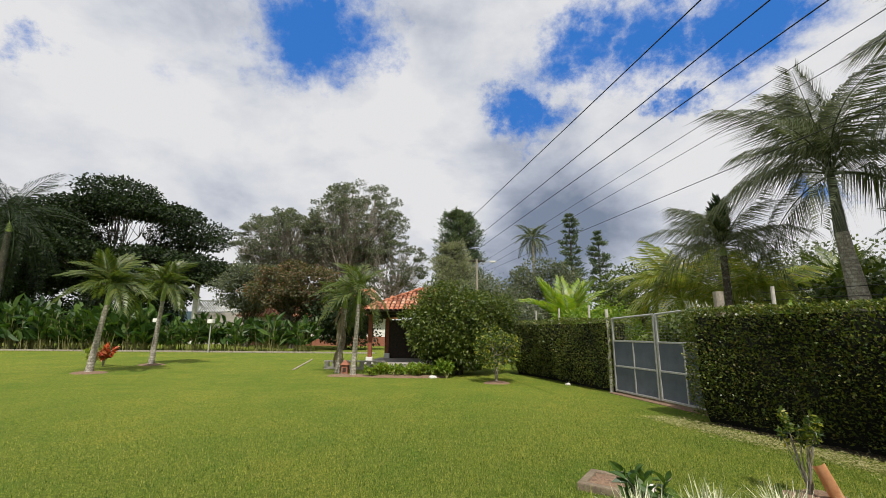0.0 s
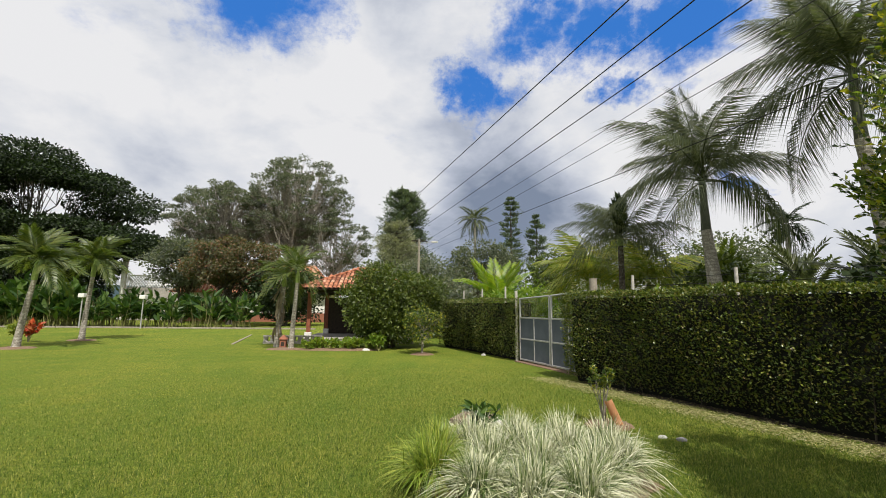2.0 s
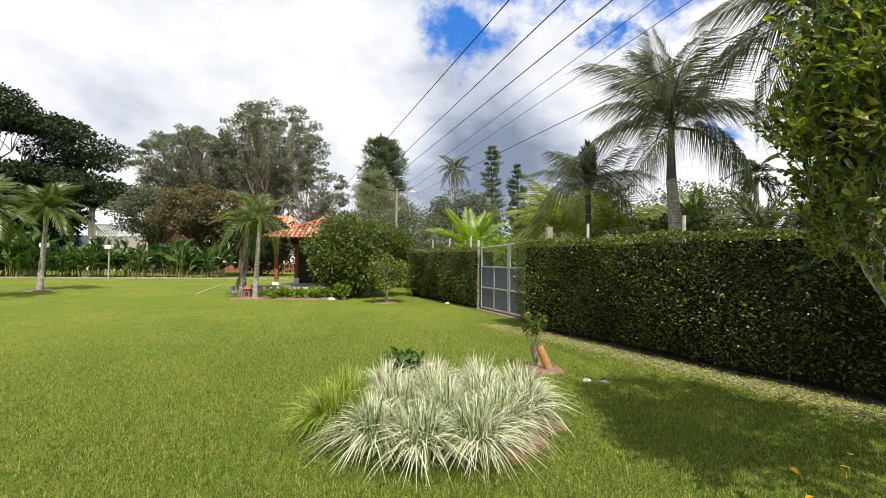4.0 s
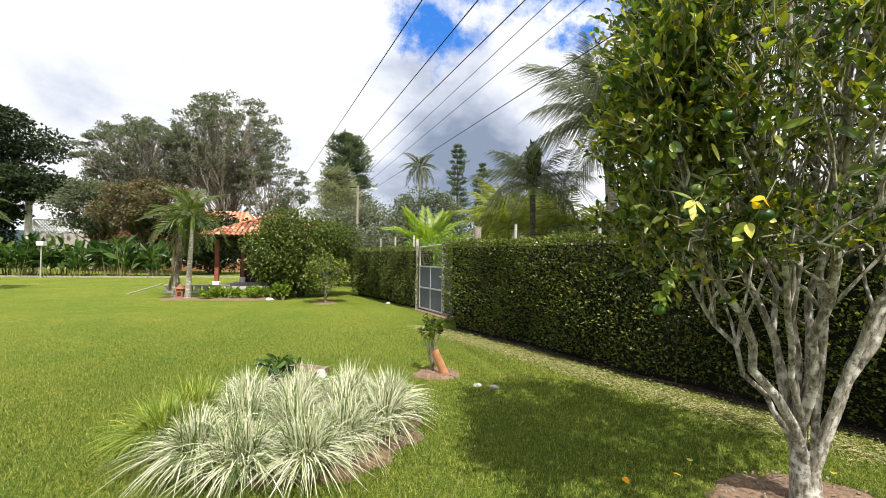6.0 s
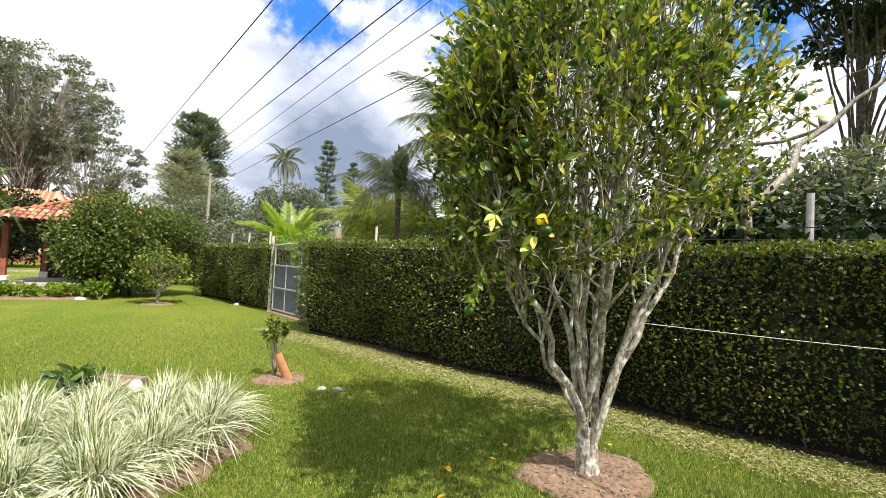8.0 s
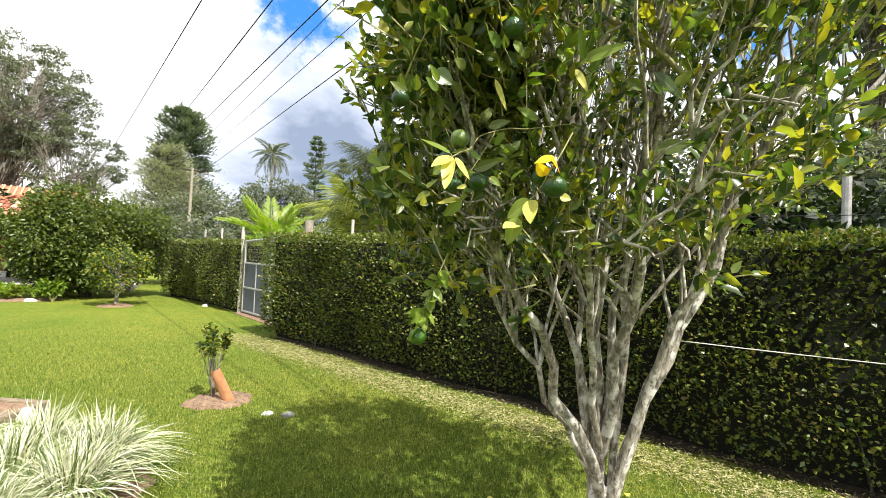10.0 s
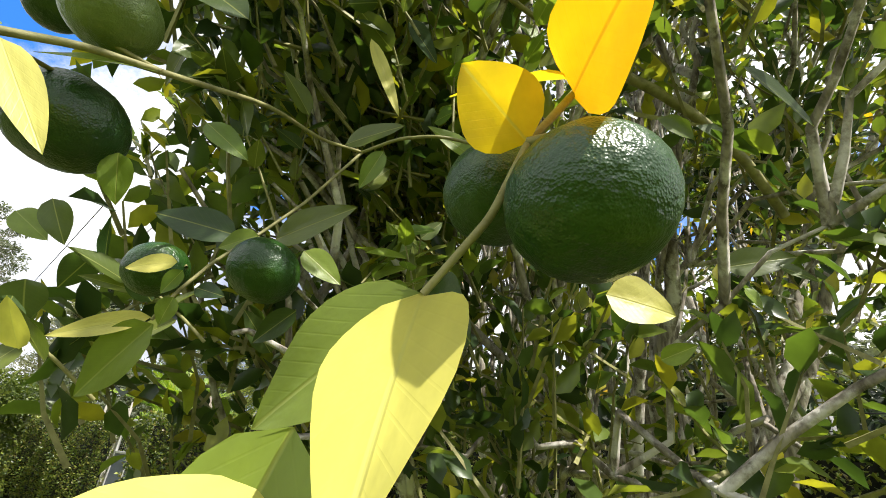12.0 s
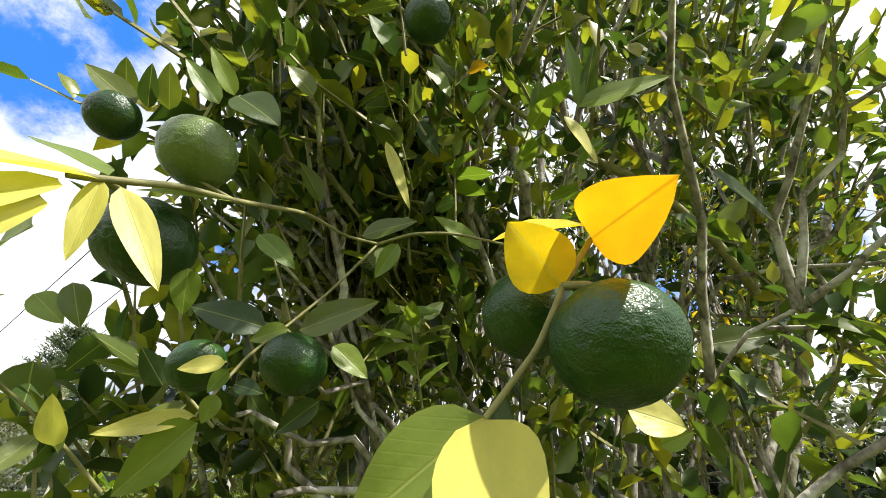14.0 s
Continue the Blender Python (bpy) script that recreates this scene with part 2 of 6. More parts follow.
M = {
    "lawn": lawn_mat(),
    "blade": leaf_mat("grass_blade", [(0.02, 0.05, 0.006), (0.08, 0.135, 0.013), (0.16, 0.215, 0.026), (0.40, 0.38, 0.11)], 0.6, 0.35, 0.25),
    "citrus": leaf_mat("citrus_leaf", [(0.02, 0.042, 0.013), (0.038, 0.07, 0.018), (0.062, 0.105, 0.023), (0.10, 0.15, 0.028), (0.16, 0.21, 0.033), (0.26, 0.28, 0.036), (0.36, 0.32, 0.03)], 0.33, 0.45, 0.55),
    "citrus_young": leaf_mat("citrus_young_leaf", [(0.16, 0.24, 0.032), (0.22, 0.29, 0.04), (0.11, 0.19, 0.032)], 0.4, 0.4, 0.5, True),
    "citrus_yellow": leaf_mat("citrus_yellow_leaf", [(0.72, 0.60, 0.03), (0.75, 0.52, 0.02)], 0.45, 0.4, 0.4, True),
    "citrus_near": leaf_mat("citrus_near_leaf", [(0.035, 0.07, 0.02), (0.085, 0.125, 0.028), (0.17, 0.20, 0.034)], 0.36, 0.4, 0.55, True),
    "turning": leaf_mat("citrus_turning_leaf", [(0.42, 0.40, 0.04), (0.58, 0.44, 0.03), (0.66, 0.34, 0.02)], 0.4, 0.4, 0.4),
    "hedge": leaf_mat("hedge_leaf", [(0.034, 0.06, 0.014), (0.06, 0.095, 0.017), (0.11, 0.15, 0.024), (0.21, 0.235, 0.035), (0.14, 0.10, 0.035)], 0.36, 0.25, 0.5),
    "shrub": leaf_mat("shrub_leaf", [(0.04, 0.065, 0.012), (0.08, 0.115, 0.018), (0.15, 0.18, 0.03)], 0.42, 0.3, 0.45),
    "lime": leaf_mat("bright_leaf", [(0.10, 0.19, 0.02), (0.16, 0.25, 0.025), (0.22, 0.28, 0.03)], 0.5, 0.4, 0.4),
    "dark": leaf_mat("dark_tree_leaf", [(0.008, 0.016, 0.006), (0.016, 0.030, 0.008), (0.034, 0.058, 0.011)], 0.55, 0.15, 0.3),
    # grey-green shades lifted to put distance haze into the leaf colour
    "grey": leaf_mat("hazed_tree_leaf", [(0.085, 0.105, 0.075), (0.13, 0.15, 0.11), (0.20, 0.21, 0.16)], 0.6, 0.4, 0.25),
    "bronze": leaf_mat("bronze_tree_leaf", [(0.07, 0.085, 0.045), (0.11, 0.115, 0.06), (0.14, 0.13, 0.075), (0.24, 0.13, 0.085), (0.08, 0.10, 0.045)], 0.6, 0.35, 0.25),
    # both conifer palettes are paled for haze as well
    "pale_needle": leaf_mat("hazed_conifer_needle", [(0.19, 0.20, 0.155), (0.26, 0.27, 0.21), (0.34, 0.34, 0.27)], 0.65, 0.4, 0.2),
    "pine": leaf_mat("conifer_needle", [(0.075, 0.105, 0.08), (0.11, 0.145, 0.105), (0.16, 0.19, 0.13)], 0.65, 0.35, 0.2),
    "palm": leaf_mat("palm_leaflet", [(0.05, 0.066, 0.035), (0.085, 0.102, 0.055), (0.15, 0.16, 0.095)], 0.5, 0.3, 0.25),
    "palm_lawn": leaf_mat("lawn_palm_leaflet", [(0.05, 0.08, 0.02), (0.085, 0.12, 0.025), (0.14, 0.16, 0.035)], 0.42, 0.35, 0.5),
    "palm_lime": leaf_mat("young_palm_leaflet", [(0.12, 0.21, 0.02), (0.18, 0.27, 0.025), (0.26, 0.30, 0.03)], 0.42, 0.4, 0.5),
    "palm_gold": leaf_mat("golden_palm_leaflet", [(0.12, 0.18, 0.03), (0.22, 0.26, 0.045), (0.36, 0.33, 0.06)], 0.42, 0.45, 0.5),
    "straw": leaf_mat("dry_clipping", [(0.34, 0.30, 0.14), (0.46, 0.42, 0.22), (0.25, 0.26, 0.08), (0.55, 0.50, 0.32)], 0.8, 0.2, 0.1),
    "dead": leaf_mat("dry_palm_leaf", [(0.2, 0.165, 0.12), (0.32, 0.27, 0.2)], 0.8, 0.2, 0.1),
    "red_leaf": leaf_mat("red_leaf", [(0.35, 0.04, 0.02), (0.5, 0.10, 0.03), (0.12, 0.08, 0.02)], 0.45, 0.3, 0.4),
    "helic": leaf_mat("broad_leaf", [(0.02, 0.055, 0.012), (0.045, 0.095, 0.018), (0.09, 0.15, 0.025)], 0.45, 0.3, 0.4),
    "bark": bark_mat("citrus_bark", (0.32, 0.29, 0.235), (0.10, 0.085, 0.065), (0.56, 0.54, 0.48), 0.0, 13.0),
    "bark_dark": bark_mat("dark_bark", (0.09, 0.075, 0.055), (0.03, 0.025, 0.02), (0.16, 0.15, 0.12)),
    "bark_pale": bark_mat("pale_bark", (0.30, 0.27, 0.22), (0.14, 0.12, 0.09), (0.42, 0.39, 0.33)),
    "palm_bark": bark_mat("palm_bark", (0.34, 0.31, 0.26), (0.16, 0.14, 0.11), (0.45, 0.42, 0.36), 3.0),
    "shaft": solid("palm_crownshaft", (0.26, 0.33, 0.08), (0.14, 0.2, 0.05), 6, 0.5),
    "shaft_dark": solid("dark_crownshaft", (0.09, 0.10, 0.06), (0.045, 0.05, 0.035), 4, 0.6),
    "twig": solid("green_twig", (0.28, 0.27, 0.11), (0.14, 0.13, 0.05), 40, 0.6),
    # near-black: the shade inside the hedge is put into this colour
    "core": solid("hedge_inner_shade", (0.012, 0.014, 0.008), (0.006, 0.006, 0.004), 20, 1.0),
    "mulch": solid("bare_soil", (0.26, 0.17, 0.11), (0.10, 0.065, 0.045), 22, 0.95, 0.9),
    # soil under the hedge, its shade darkened into the colour
    "dark_soil": solid("shaded_soil", (0.06, 0.042, 0.03), (0.025, 0.018, 0.013), 16, 0.95, 0.8),
    "litter": solid("dry_verge", (0.25, 0.22, 0.10), (0.12, 0.12, 0.035), 14, 0.95, 0.9),
    "box_rim": solid("mossy_concrete", (0.24, 0.19, 0.13), (0.11, 0.085, 0.06), 9, 0.95, 0.6),
    "concrete": solid("weathered_concrete", (0.36, 0.32, 0.26), (0.17, 0.145, 0.115), 9, 0.9, 0.5),
    "white_wall": solid("white_render", (0.78, 0.77, 0.73), (0.6, 0.58, 0.54), 3, 0.9, 0.15),
    "stone_white": solid("white_stone", (0.7, 0.68, 0.63), (0.4, 0.38, 0.34), 12, 0.85, 0.5),
    "stone_grey": solid("grey_stone", (0.26, 0.25, 0.24), (0.13, 0.125, 0.12), 14, 0.85, 0.5),
    "brick": solid("red_brick", (0.32, 0.13, 0.08), (0.2, 0.08, 0.05), 9, 0.9, 0.4),
    "clay": solid("terracotta", (0.78, 0.43, 0.23), (0.62, 0.31, 0.15), 9, 0.85, 0.3),
    "roof": roof_mat(),
    "wood_red": solid("red_brown_timber", (0.30, 0.10, 0.05), (0.15, 0.05, 0.03), 10, 0.7, 0.2),
    "wood_dark": solid("dark_timber", (0.05, 0.035, 0.025), (0.02, 0.016, 0.012), 10, 0.8, 0.3),
    "panel": solid("grey_sheet_metal", (0.115, 0.13, 0.165), (0.075, 0.088, 0.115), 3, 0.5, 0.1, 0.1, 40),
    "frame_metal": solid("galvanised_frame", (0.46, 0.46, 0.45), (0.30, 0.29, 0.28), 12, 0.5, 0.15, 0.2),
    "wire": solid("black_cable", (0.02, 0.02, 0.02), (0.012, 0.012, 0.012), 5, 0.7, 0.0),
    "line": solid("pale_line", (0.6, 0.58, 0.52), (0.4, 0.38, 0.34), 40, 0.8, 0.1),
    "post_white": solid("white_post", (0.55, 0.52, 0.46), (0.34, 0.31, 0.27), 10, 0.85, 0.3),
    "paving": solid("pale_paving", (0.40, 0.37, 0.33), (0.27, 0.25, 0.22), 6, 0.9, 0.3),
    "flower": solid("red_flower", (0.6, 0.06, 0.03), (0.5, 0.2, 0.02), 30, 0.7, 0.2),
    "rind": fruit_mat(),
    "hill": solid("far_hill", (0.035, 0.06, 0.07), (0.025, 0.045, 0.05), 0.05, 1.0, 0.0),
}


# ---------------------------------------------------------------- mesh helpers
def fast(name, V, F, mat, parent=None, label="", smooth=False):
    """A mesh object from arrays of vertices and equal-sided faces."""
    V, F = np.asarray(V, np.float32), np.asarray(F, np.int32)
    me = bpy.data.meshes.new(name)
    k = F.shape[1]
    me.vertices.add(len(V))
    me.vertices.foreach_set("co", V.ravel())
    me.loops.add(F.size)
    me.loops.foreach_set("vertex_index", F.ravel())
    me.polygons.add(len(F))
    me.polygons.foreach_set("loop_start", np.arange(0, F.size, k, dtype=np.int32))
    me.polygons.foreach_set("use_smooth", np.full(len(F), smooth))
    me.update(calc_edges=True)
    me.materials.append(mat)
    ob = new(name, me)
    ob.parent = parent
    if label:
        tagged(ob, label)
    return ob


def part(name, bm, mat, parent=None, label="", smooth=False):
    me = bpy.data.meshes.new(name)
    for f in bm.faces:
        f.smooth = smooth
    bm.to_mesh(me)
    bm.free()
    me.materials.append(mat)
    ob = new(name, me)
    ob.parent = parent
    if label:
        tagged(ob, label)
    return ob


def share(name, ob, parent, m):
    """Another object on ob's mesh."""
    o = new(name, ob.data)
    o.parent = parent
    o.matrix_basis = m
    return o


def thing(name, at, label, category, group="", kind=""):
    ob = new(name)
    ob.location = at
    return tagged(ob, label, category, group, kind)


def box(bm, lo, hi, bevel=0.0):
    c = [(a + b) / 2 for a, b in zip(lo, hi)]
    m = Matrix.Translation(c) @ Matrix.Diagonal([b - a for a, b in zip(lo, hi)] + [1])
    r = bmesh.ops.create_cube(bm, size=1, matrix=m)
    if bevel:
        es = list({e for v in r["verts"] for e in v.link_edges})
        bmesh.ops.bevel(bm, geom=es, offset=bevel, segments=2, affect="EDGES", profile=0.6)
    return bm


def one_box(lo, hi, bevel=0.0):
    return box(bmesh.new(), lo, hi, bevel)


def tube(points, radii, sides=6):
    """Vertices and quads of a tapered tube along points."""
    P = np.array(points, float)
    T = np.gradient(P, axis=0)
    T /= np.linalg.norm(T, axis=1)[:, None] + 1e-9
    ref = np.array([0.31, 0.17, 0.93]) if abs(T[:, 2]).mean() < 0.8 else np.array([0.93, 0.31, 0.1])
    A = np.cross(T, ref)
    A /= np.linalg.norm(A, axis=1)[:, None] + 1e-9
    B = np.cross(T, A)
    ang = np.arange(sides) * 2 * np.pi / sides
    R = np.array(radii, float)[:, None, None]
    V = P[:, None] + R * (np.cos(ang)[None, :, None] * A[:, None] + np.sin(ang)[None, :, None] * B[:, None])
    n = len(P)
    i, j = np.meshgrid(np.arange(n - 1), np.arange(sides), indexing="ij")
    a, b = i * sides + j, i * sides + (j + 1) % sides
    F = np.stack([a, b, b + sides, a + sides], -1).reshape(-1, 4)
    return V.reshape(-1, 3), F


def joined(pieces):
    Vs, Fs, k = [], [], 0
    for V, F in pieces:
        Vs.append(V)
        Fs.append(np.asarray(F) + k)
        k += len(V)
    return np.concatenate(Vs), np.concatenate(Fs)


def bend(a, b, sag=0.0, n=7, wob=0.0, rng=None):
    """A curved line from a to b, bowed upward or downward by sag."""
    a, b = np.array(a, float), np.array(b, float)
    s = np.linspace(0, 1, n)[:, None]
    P = a + (b - a) * s
    P[:, 2] += (4 * s * (1 - s))[:, 0] * sag
    if wob and rng is not None:
        P[1:-1] += rng.normal(0, wob, (n - 2, 3))
    return P


LEAF = np.array([(0, 0, 0), (-0.42, 0.3, 0.10), (0, 0.3, 0.0), (0.42, 0.3, 0.10), (-0.40, 0.65, 0.09), (0, 0.65, -0.03), (0.40, 0.65, 0.09), (0, 1, -0.12)])
LEAF_F = np.array([(0, 2, 1, 1), (0, 3, 2, 2), (1, 2, 5, 4), (2, 3, 6, 5), (4, 5, 7, 7), (5, 6, 7, 7)])
LEAF_T = np.array([(0, 2, 1), (0, 3, 2), (1, 2, 5), (1, 5, 4), (2, 3, 6), (2, 6, 5), (4, 5, 7), (5, 6, 7)])
DIAMOND = np.array([(0, 0, 0), (-0.5, 0.5, 0.08), (0.5, 0.5, 0.08), (0, 1, -0.06)])
DIAMOND_T = np.array([(0, 2, 1), (1, 2, 3)])


def scatter(P, D, size, width, rng, shape=(LEAF, LEAF_T), jitter=0.35, tilt=0.5):
    """Leaves at the points P that grow along D: size is their length, width their breadth by length."""
    n = len(P)
    L = size * (1 + jitter * rng.uniform(-1, 1, n))
    Y = D + rng.normal(0, tilt, (n, 3))
    Y /= np.linalg.norm(Y, axis=1)[:, None] + 1e-9
    U = rng.normal(0, 0.6, (n, 3)) + np.array([0, 0, 0.8])
    X = np.cross(Y, U)
    X /= np.linalg.norm(X, axis=1)[:, None] + 1e-9
    Z = np.cross(X, Y)
    S, T = shape
    V = P[:, None] + L[:, None, None] * (S[None, :, :1] * width * X[:, None] + S[None, :, 1:2] * Y[:, None] + S[None, :, 2:] * Z[:, None])
    F = (np.arange(n)[:, None, None] * len(S) + T[None]).reshape(-1, 3)
    return V.reshape(-1, 3), F


def ball(rng, n, inner=0.0):
    d = rng.normal(0, 1, (n, 3))
    d /= np.linalg.norm(d, axis=1)[:, None]
    return d * (inner + (1 - inner) * rng.uniform(0, 1, (n, 1)) ** 0.4)


# ---------------------------------------------------------------- plants
def broadleaf(name, at, height, crown, low, clumps, leaves, size, mat, label, seed, trunk=0.2, bark="bark_dark", flat=0.55, stems=1, clump=0.32, width=0.6, group="", category="tree"):
    """A tree: trunk, limbs to every clump, and a crown of leafy clumps with gaps. crown: half-width (x, y); low: the crown's lowest height."""
    rng = np.random.default_rng(seed)
    t = thing(name, at, label, category, group)
    mid, half = (height + low) / 2, (height - low) / 2
    C = ball(rng, clumps, 0.45) * np.array([crown[0], crown[1], half]) * np.array([0.86, 0.86, 0.84]) + np.array([0, 0, mid])
    wood = []
    forks = []
    for s in range(stems):
        a = 2 * np.pi * s / max(1, stems) + rng.uniform(0, 1)
        r = 0.0 if stems == 1 else trunk * 0.8
        top = np.array([np.cos(a) * crown[0] * 0.18 * (stems > 1), np.sin(a) * crown[1] * 0.18 * (stems > 1), low + half * 0.55])
        P = bend((np.cos(a) * r, np.sin(a) * r, -0.05), top, 0.0, 8, trunk * 0.25, rng)
        k = 1.0 if stems == 1 else 0.6
        wood.append(tube(P, np.linspace(trunk * 1.15, trunk * 0.5, 8) * k, 8))
        forks.append(P)
    for c in C:
        P = forks[rng.integers(len(forks))]
        i = rng.integers(3, 8)
        a = P[min(i, 7)]
        n = 6
        line = bend(a, c, -half * 0.12 * rng.uniform(0, 1), n, half * 0.03, rng)
        wood.append(tube(line, np.linspace(trunk * 0.24, trunk * 0.04, n), 5))
        for _ in range(3):
            q = c + ball(rng, 1)[0] * clump * crown[0] * np.array([1, 1, flat])
            wood.append(tube(bend(line[3], q, 0, 4, half * 0.02, rng), np.linspace(trunk * 0.1, trunk * 0.03, 4), 3))
    V, F = joined(wood)
    fast("trunk", V, F, M[bark], t, smooth=True)
    each = leaves // clumps
    sizes = rng.uniform(0.65, 1.25, clumps) * clump * crown[0]
    off = ball(rng, clumps * each, 0.25)
    P = np.repeat(C, each, 0) + off * np.repeat(sizes, each)[:, None] * np.array([1, 1, flat])
    D = off + np.array([0, 0, -0.15])
    V, F = scatter(P, D, size, width, rng, (DIAMOND, DIAMOND_T) if size > 0.12 else (LEAF, LEAF_T), 0.4, 0.6)
    tagged(fast("crown", V, F, M[mat], t), kind="stuff")
    return t


def conifer(name, at, height, radius, low, tiers, mat, label, seed, taper=1.0, leaves=9000, size=0.5):
    rng = np.random.default_rng(seed)
    t = thing(name, at, label, "tree")
    wood = [tube(bend((0, 0, -0.05), (0, 0, height * 0.97), 0, 9, 0.05, rng), np.linspace(height * 0.018, 0.03, 9), 8)]
    P, D = [], []
    per = leaves // (tiers * 7)
    for i in range(tiers):
        f = i / (tiers - 1)
        z = low + (height - low) * f
        r = radius * ((1 - f) ** taper * 0.9 + 0.12) * rng.uniform(0.7, 1.2)
        for _ in range(7):
            a = rng.uniform(0, 2 * np.pi)
            r2 = r * rng.uniform(0.6, 1.1)
            end = np.array([np.cos(a) * r2, np.sin(a) * r2, z + r2 * rng.uniform(0.05, 0.4)])
            line = bend((0, 0, z), end, -0.06 * r2, 5)
            wood.append(tube(line, np.linspace(0.05, 0.015, 5), 4))
            s = rng.uniform(0.25, 1.05, per)[:, None]
            p = np.array([0, 0, z]) + (end - np.array([0, 0, z])) * s + rng.normal(0, 0.10 * r2 + 0.06, (per, 3)) * np.array([1, 1, 0.7])
            P.append(p)
            D.append(np.tile((end - np.array([0, 0, z])) / (r2 + 0.01), (per, 1)) + np.array([0, 0, 0.35]))
    V, F = joined(wood)
    fast("trunk", V, F, M["bark_dark"], t, smooth=True)
    V, F = scatter(np.concatenate(P), np.concatenate(D), size, 0.28, rng, (DIAMOND, DIAMOND_T), 0.4, 0.45)
    tagged(fast("crown", V, F, M[mat], t), kind="stuff")
    return t


def frond_mesh(length, leaflets, leaf_len, droop, mat, rng, vee=0.5, breadth=0.035, hang=0.3, stalk=0.12):
    """One feather leaf along +y, arching down by droop, as rachis and two rows of leaflets."""
    n = 12
    s = np.linspace(0, 1, n)
    P = np.stack([np.zeros(n), length * (s - 0.14 * droop * s ** 2), length * (0.35 * s * 0.4 - 0.62 * droop * s ** 2.1)], 1)
    rachis = tube(P, np.linspace(0.028, 0.005, n) * max(0.5, length / 3), 5)
    V = [rachis[0]]
    F = [np.concatenate([rachis[1][:, [0, 1, 2]], rachis[1][:, [0, 2, 3]]])]
    k = len(rachis[0])
    for i in range(leaflets):
        f = stalk + (1 - stalk) * (i + 0.5) / leaflets
        j = min(n - 2, int(f * (n - 1)))
        u = f * (n - 1) - j
        p = P[j] * (1 - u) + P[j + 1] * u
        T = P[j + 1] - P[j]
        T = T / np.linalg.norm(T)
        N = np.cross(np.array([1.0, 0, 0]), T)
        L = leaf_len * (0.45 + 0.55 * np.sin(np.pi * min(1, 0.15 + f * 0.9))) * rng.uniform(0.85, 1.1)
        for side in (-1, 1):
            out = np.array([side, 0, 0]) * 0.85 + T * (0.45 + 0.5 * f) + N * vee * rng.uniform(0.3, 1.0)
            out /= np.linalg.norm(out)
            mid = p + out * L * 0.5
            tip = p + out * L * 0.96 + np.array([0, 0, -hang * L * rng.uniform(0.6, 1.3)])
            w = T * breadth * rng.uniform(0.8, 1.2)
            V.append(np.array([p, mid - w, mid + w, tip]))
            F.append(np.array([(0, 1, 2), (1, 3, 2)]) + k)
            k += 4
    return np.concatenate(V), np.concatenate(F)


def palm(name, at, trunk_h, r0, r1, fronds, length, leaf_len, label, seed, mat="palm", lean=(0, 0), droop=1.0, leaflets=38, shaft=0.8, group="", up=(-25, 75), bulge=0.0,
         bark="palm_bark", spear=False, breadth=0.035, hang=0.3, vee=0.5, stalk=0.12):
    """A feather palm: ringed trunk, green shaft, and a crown of arching fronds, each a part."""
    rng = np.random.default_rng(seed)
    t = thing(name, at, label, "palm tree", group)
    n = 14
    s = np.linspace(0, 1, n)
    P = np.stack([lean[0] * s ** 1.3, lean[1] * s ** 1.3, -0.05 + (trunk_h + 0.05) * s], 1)
    R = r0 + (r1 - r0) * s + bulge * np.sin(np.pi * np.clip(s * 1.15, 0, 1)) + 0.25 * r0 * np.exp(-s * 14)
    V, F = tube(P, R, 12)
    fast("trunk", V, F, M[bark], t, smooth=True)
    top = P[-1]
    if shaft:
        Q = np.stack([np.linspace(top[0], top[0] + lean[0] * 0.05, 6), np.linspace(top[1], top[1] + lean[1] * 0.05, 6), np.linspace(top[2] - 0.03, top[2] + shaft, 6)], 1)
        V, F = tube(Q, np.array([1.0, 1.15, 1.05, 0.85, 0.6, 0.35] if shaft < 1.5 else [0.98, 0.86, 0.76, 0.68, 0.6, 0.5]) * r1 * (1.1 if shaft < 1.5 else 1.0), 10)
        fast("crownshaft", V, F, M["shaft" if shaft < 1.5 else "shaft_dark"], t, smooth=True)
    head = top + np.array([0, 0, shaft * 0.85])
    kinds = [fast("frond", *frond_mesh(length, leaflets, leaf_len, droop * d, M[mat], rng, vee, breadth, hang, stalk), M[mat], t) for d in (0.55, 0.85, 1.15)]
    for i in range(fronds):
        f = i / max(1, fronds - 1)
        pitch = up[0] + (up[1] - up[0]) * (f ** 0.8)
        kind = 2 if f < 0.35 else 1 if f < 0.75 else 0
        m = Matrix.Translation(head - np.array([0, 0, 0.1 * (1 - f)])) @ Euler((radians(pitch + rng.uniform(-7, 7)), radians(rng.uniform(-20, 20)), i * 2.39996 + rng.uniform(-0.2, 0.2))).to_matrix().to_4x4() @ Matrix.Scale(rng.uniform(0.85, 1.08), 4)
        if i < 3:
            kinds[i].matrix_basis = Matrix.Translation(head) @ Euler((radians((up[1], (up[0] + up[1]) / 2, up[0])[i]), 0, i * 2.1)).to_matrix().to_4x4()
        share("frond", kinds[kind], t, m)
    if spear:
        q = bend(head, head + np.array([0, 0, length * 0.55]), 0, 4)
        V, F = tube(q, (0.1, 0.25, 0.22, 0.05), 8)
        pts = q[1] + ball(rng, 900, 0.2) * np.array([0.28, 0.28, length * 0.33]) + np.array([0, 0, length * 0.15])
        V, F = scatter(pts, np.tile((0, 0, 1.0), (900, 1)), 0.3, 0.3, rng, (DIAMOND, DIAMOND_T))
        fast("spear", V, F, M["dark"], t, "dark upright unopened leaves")
    return t


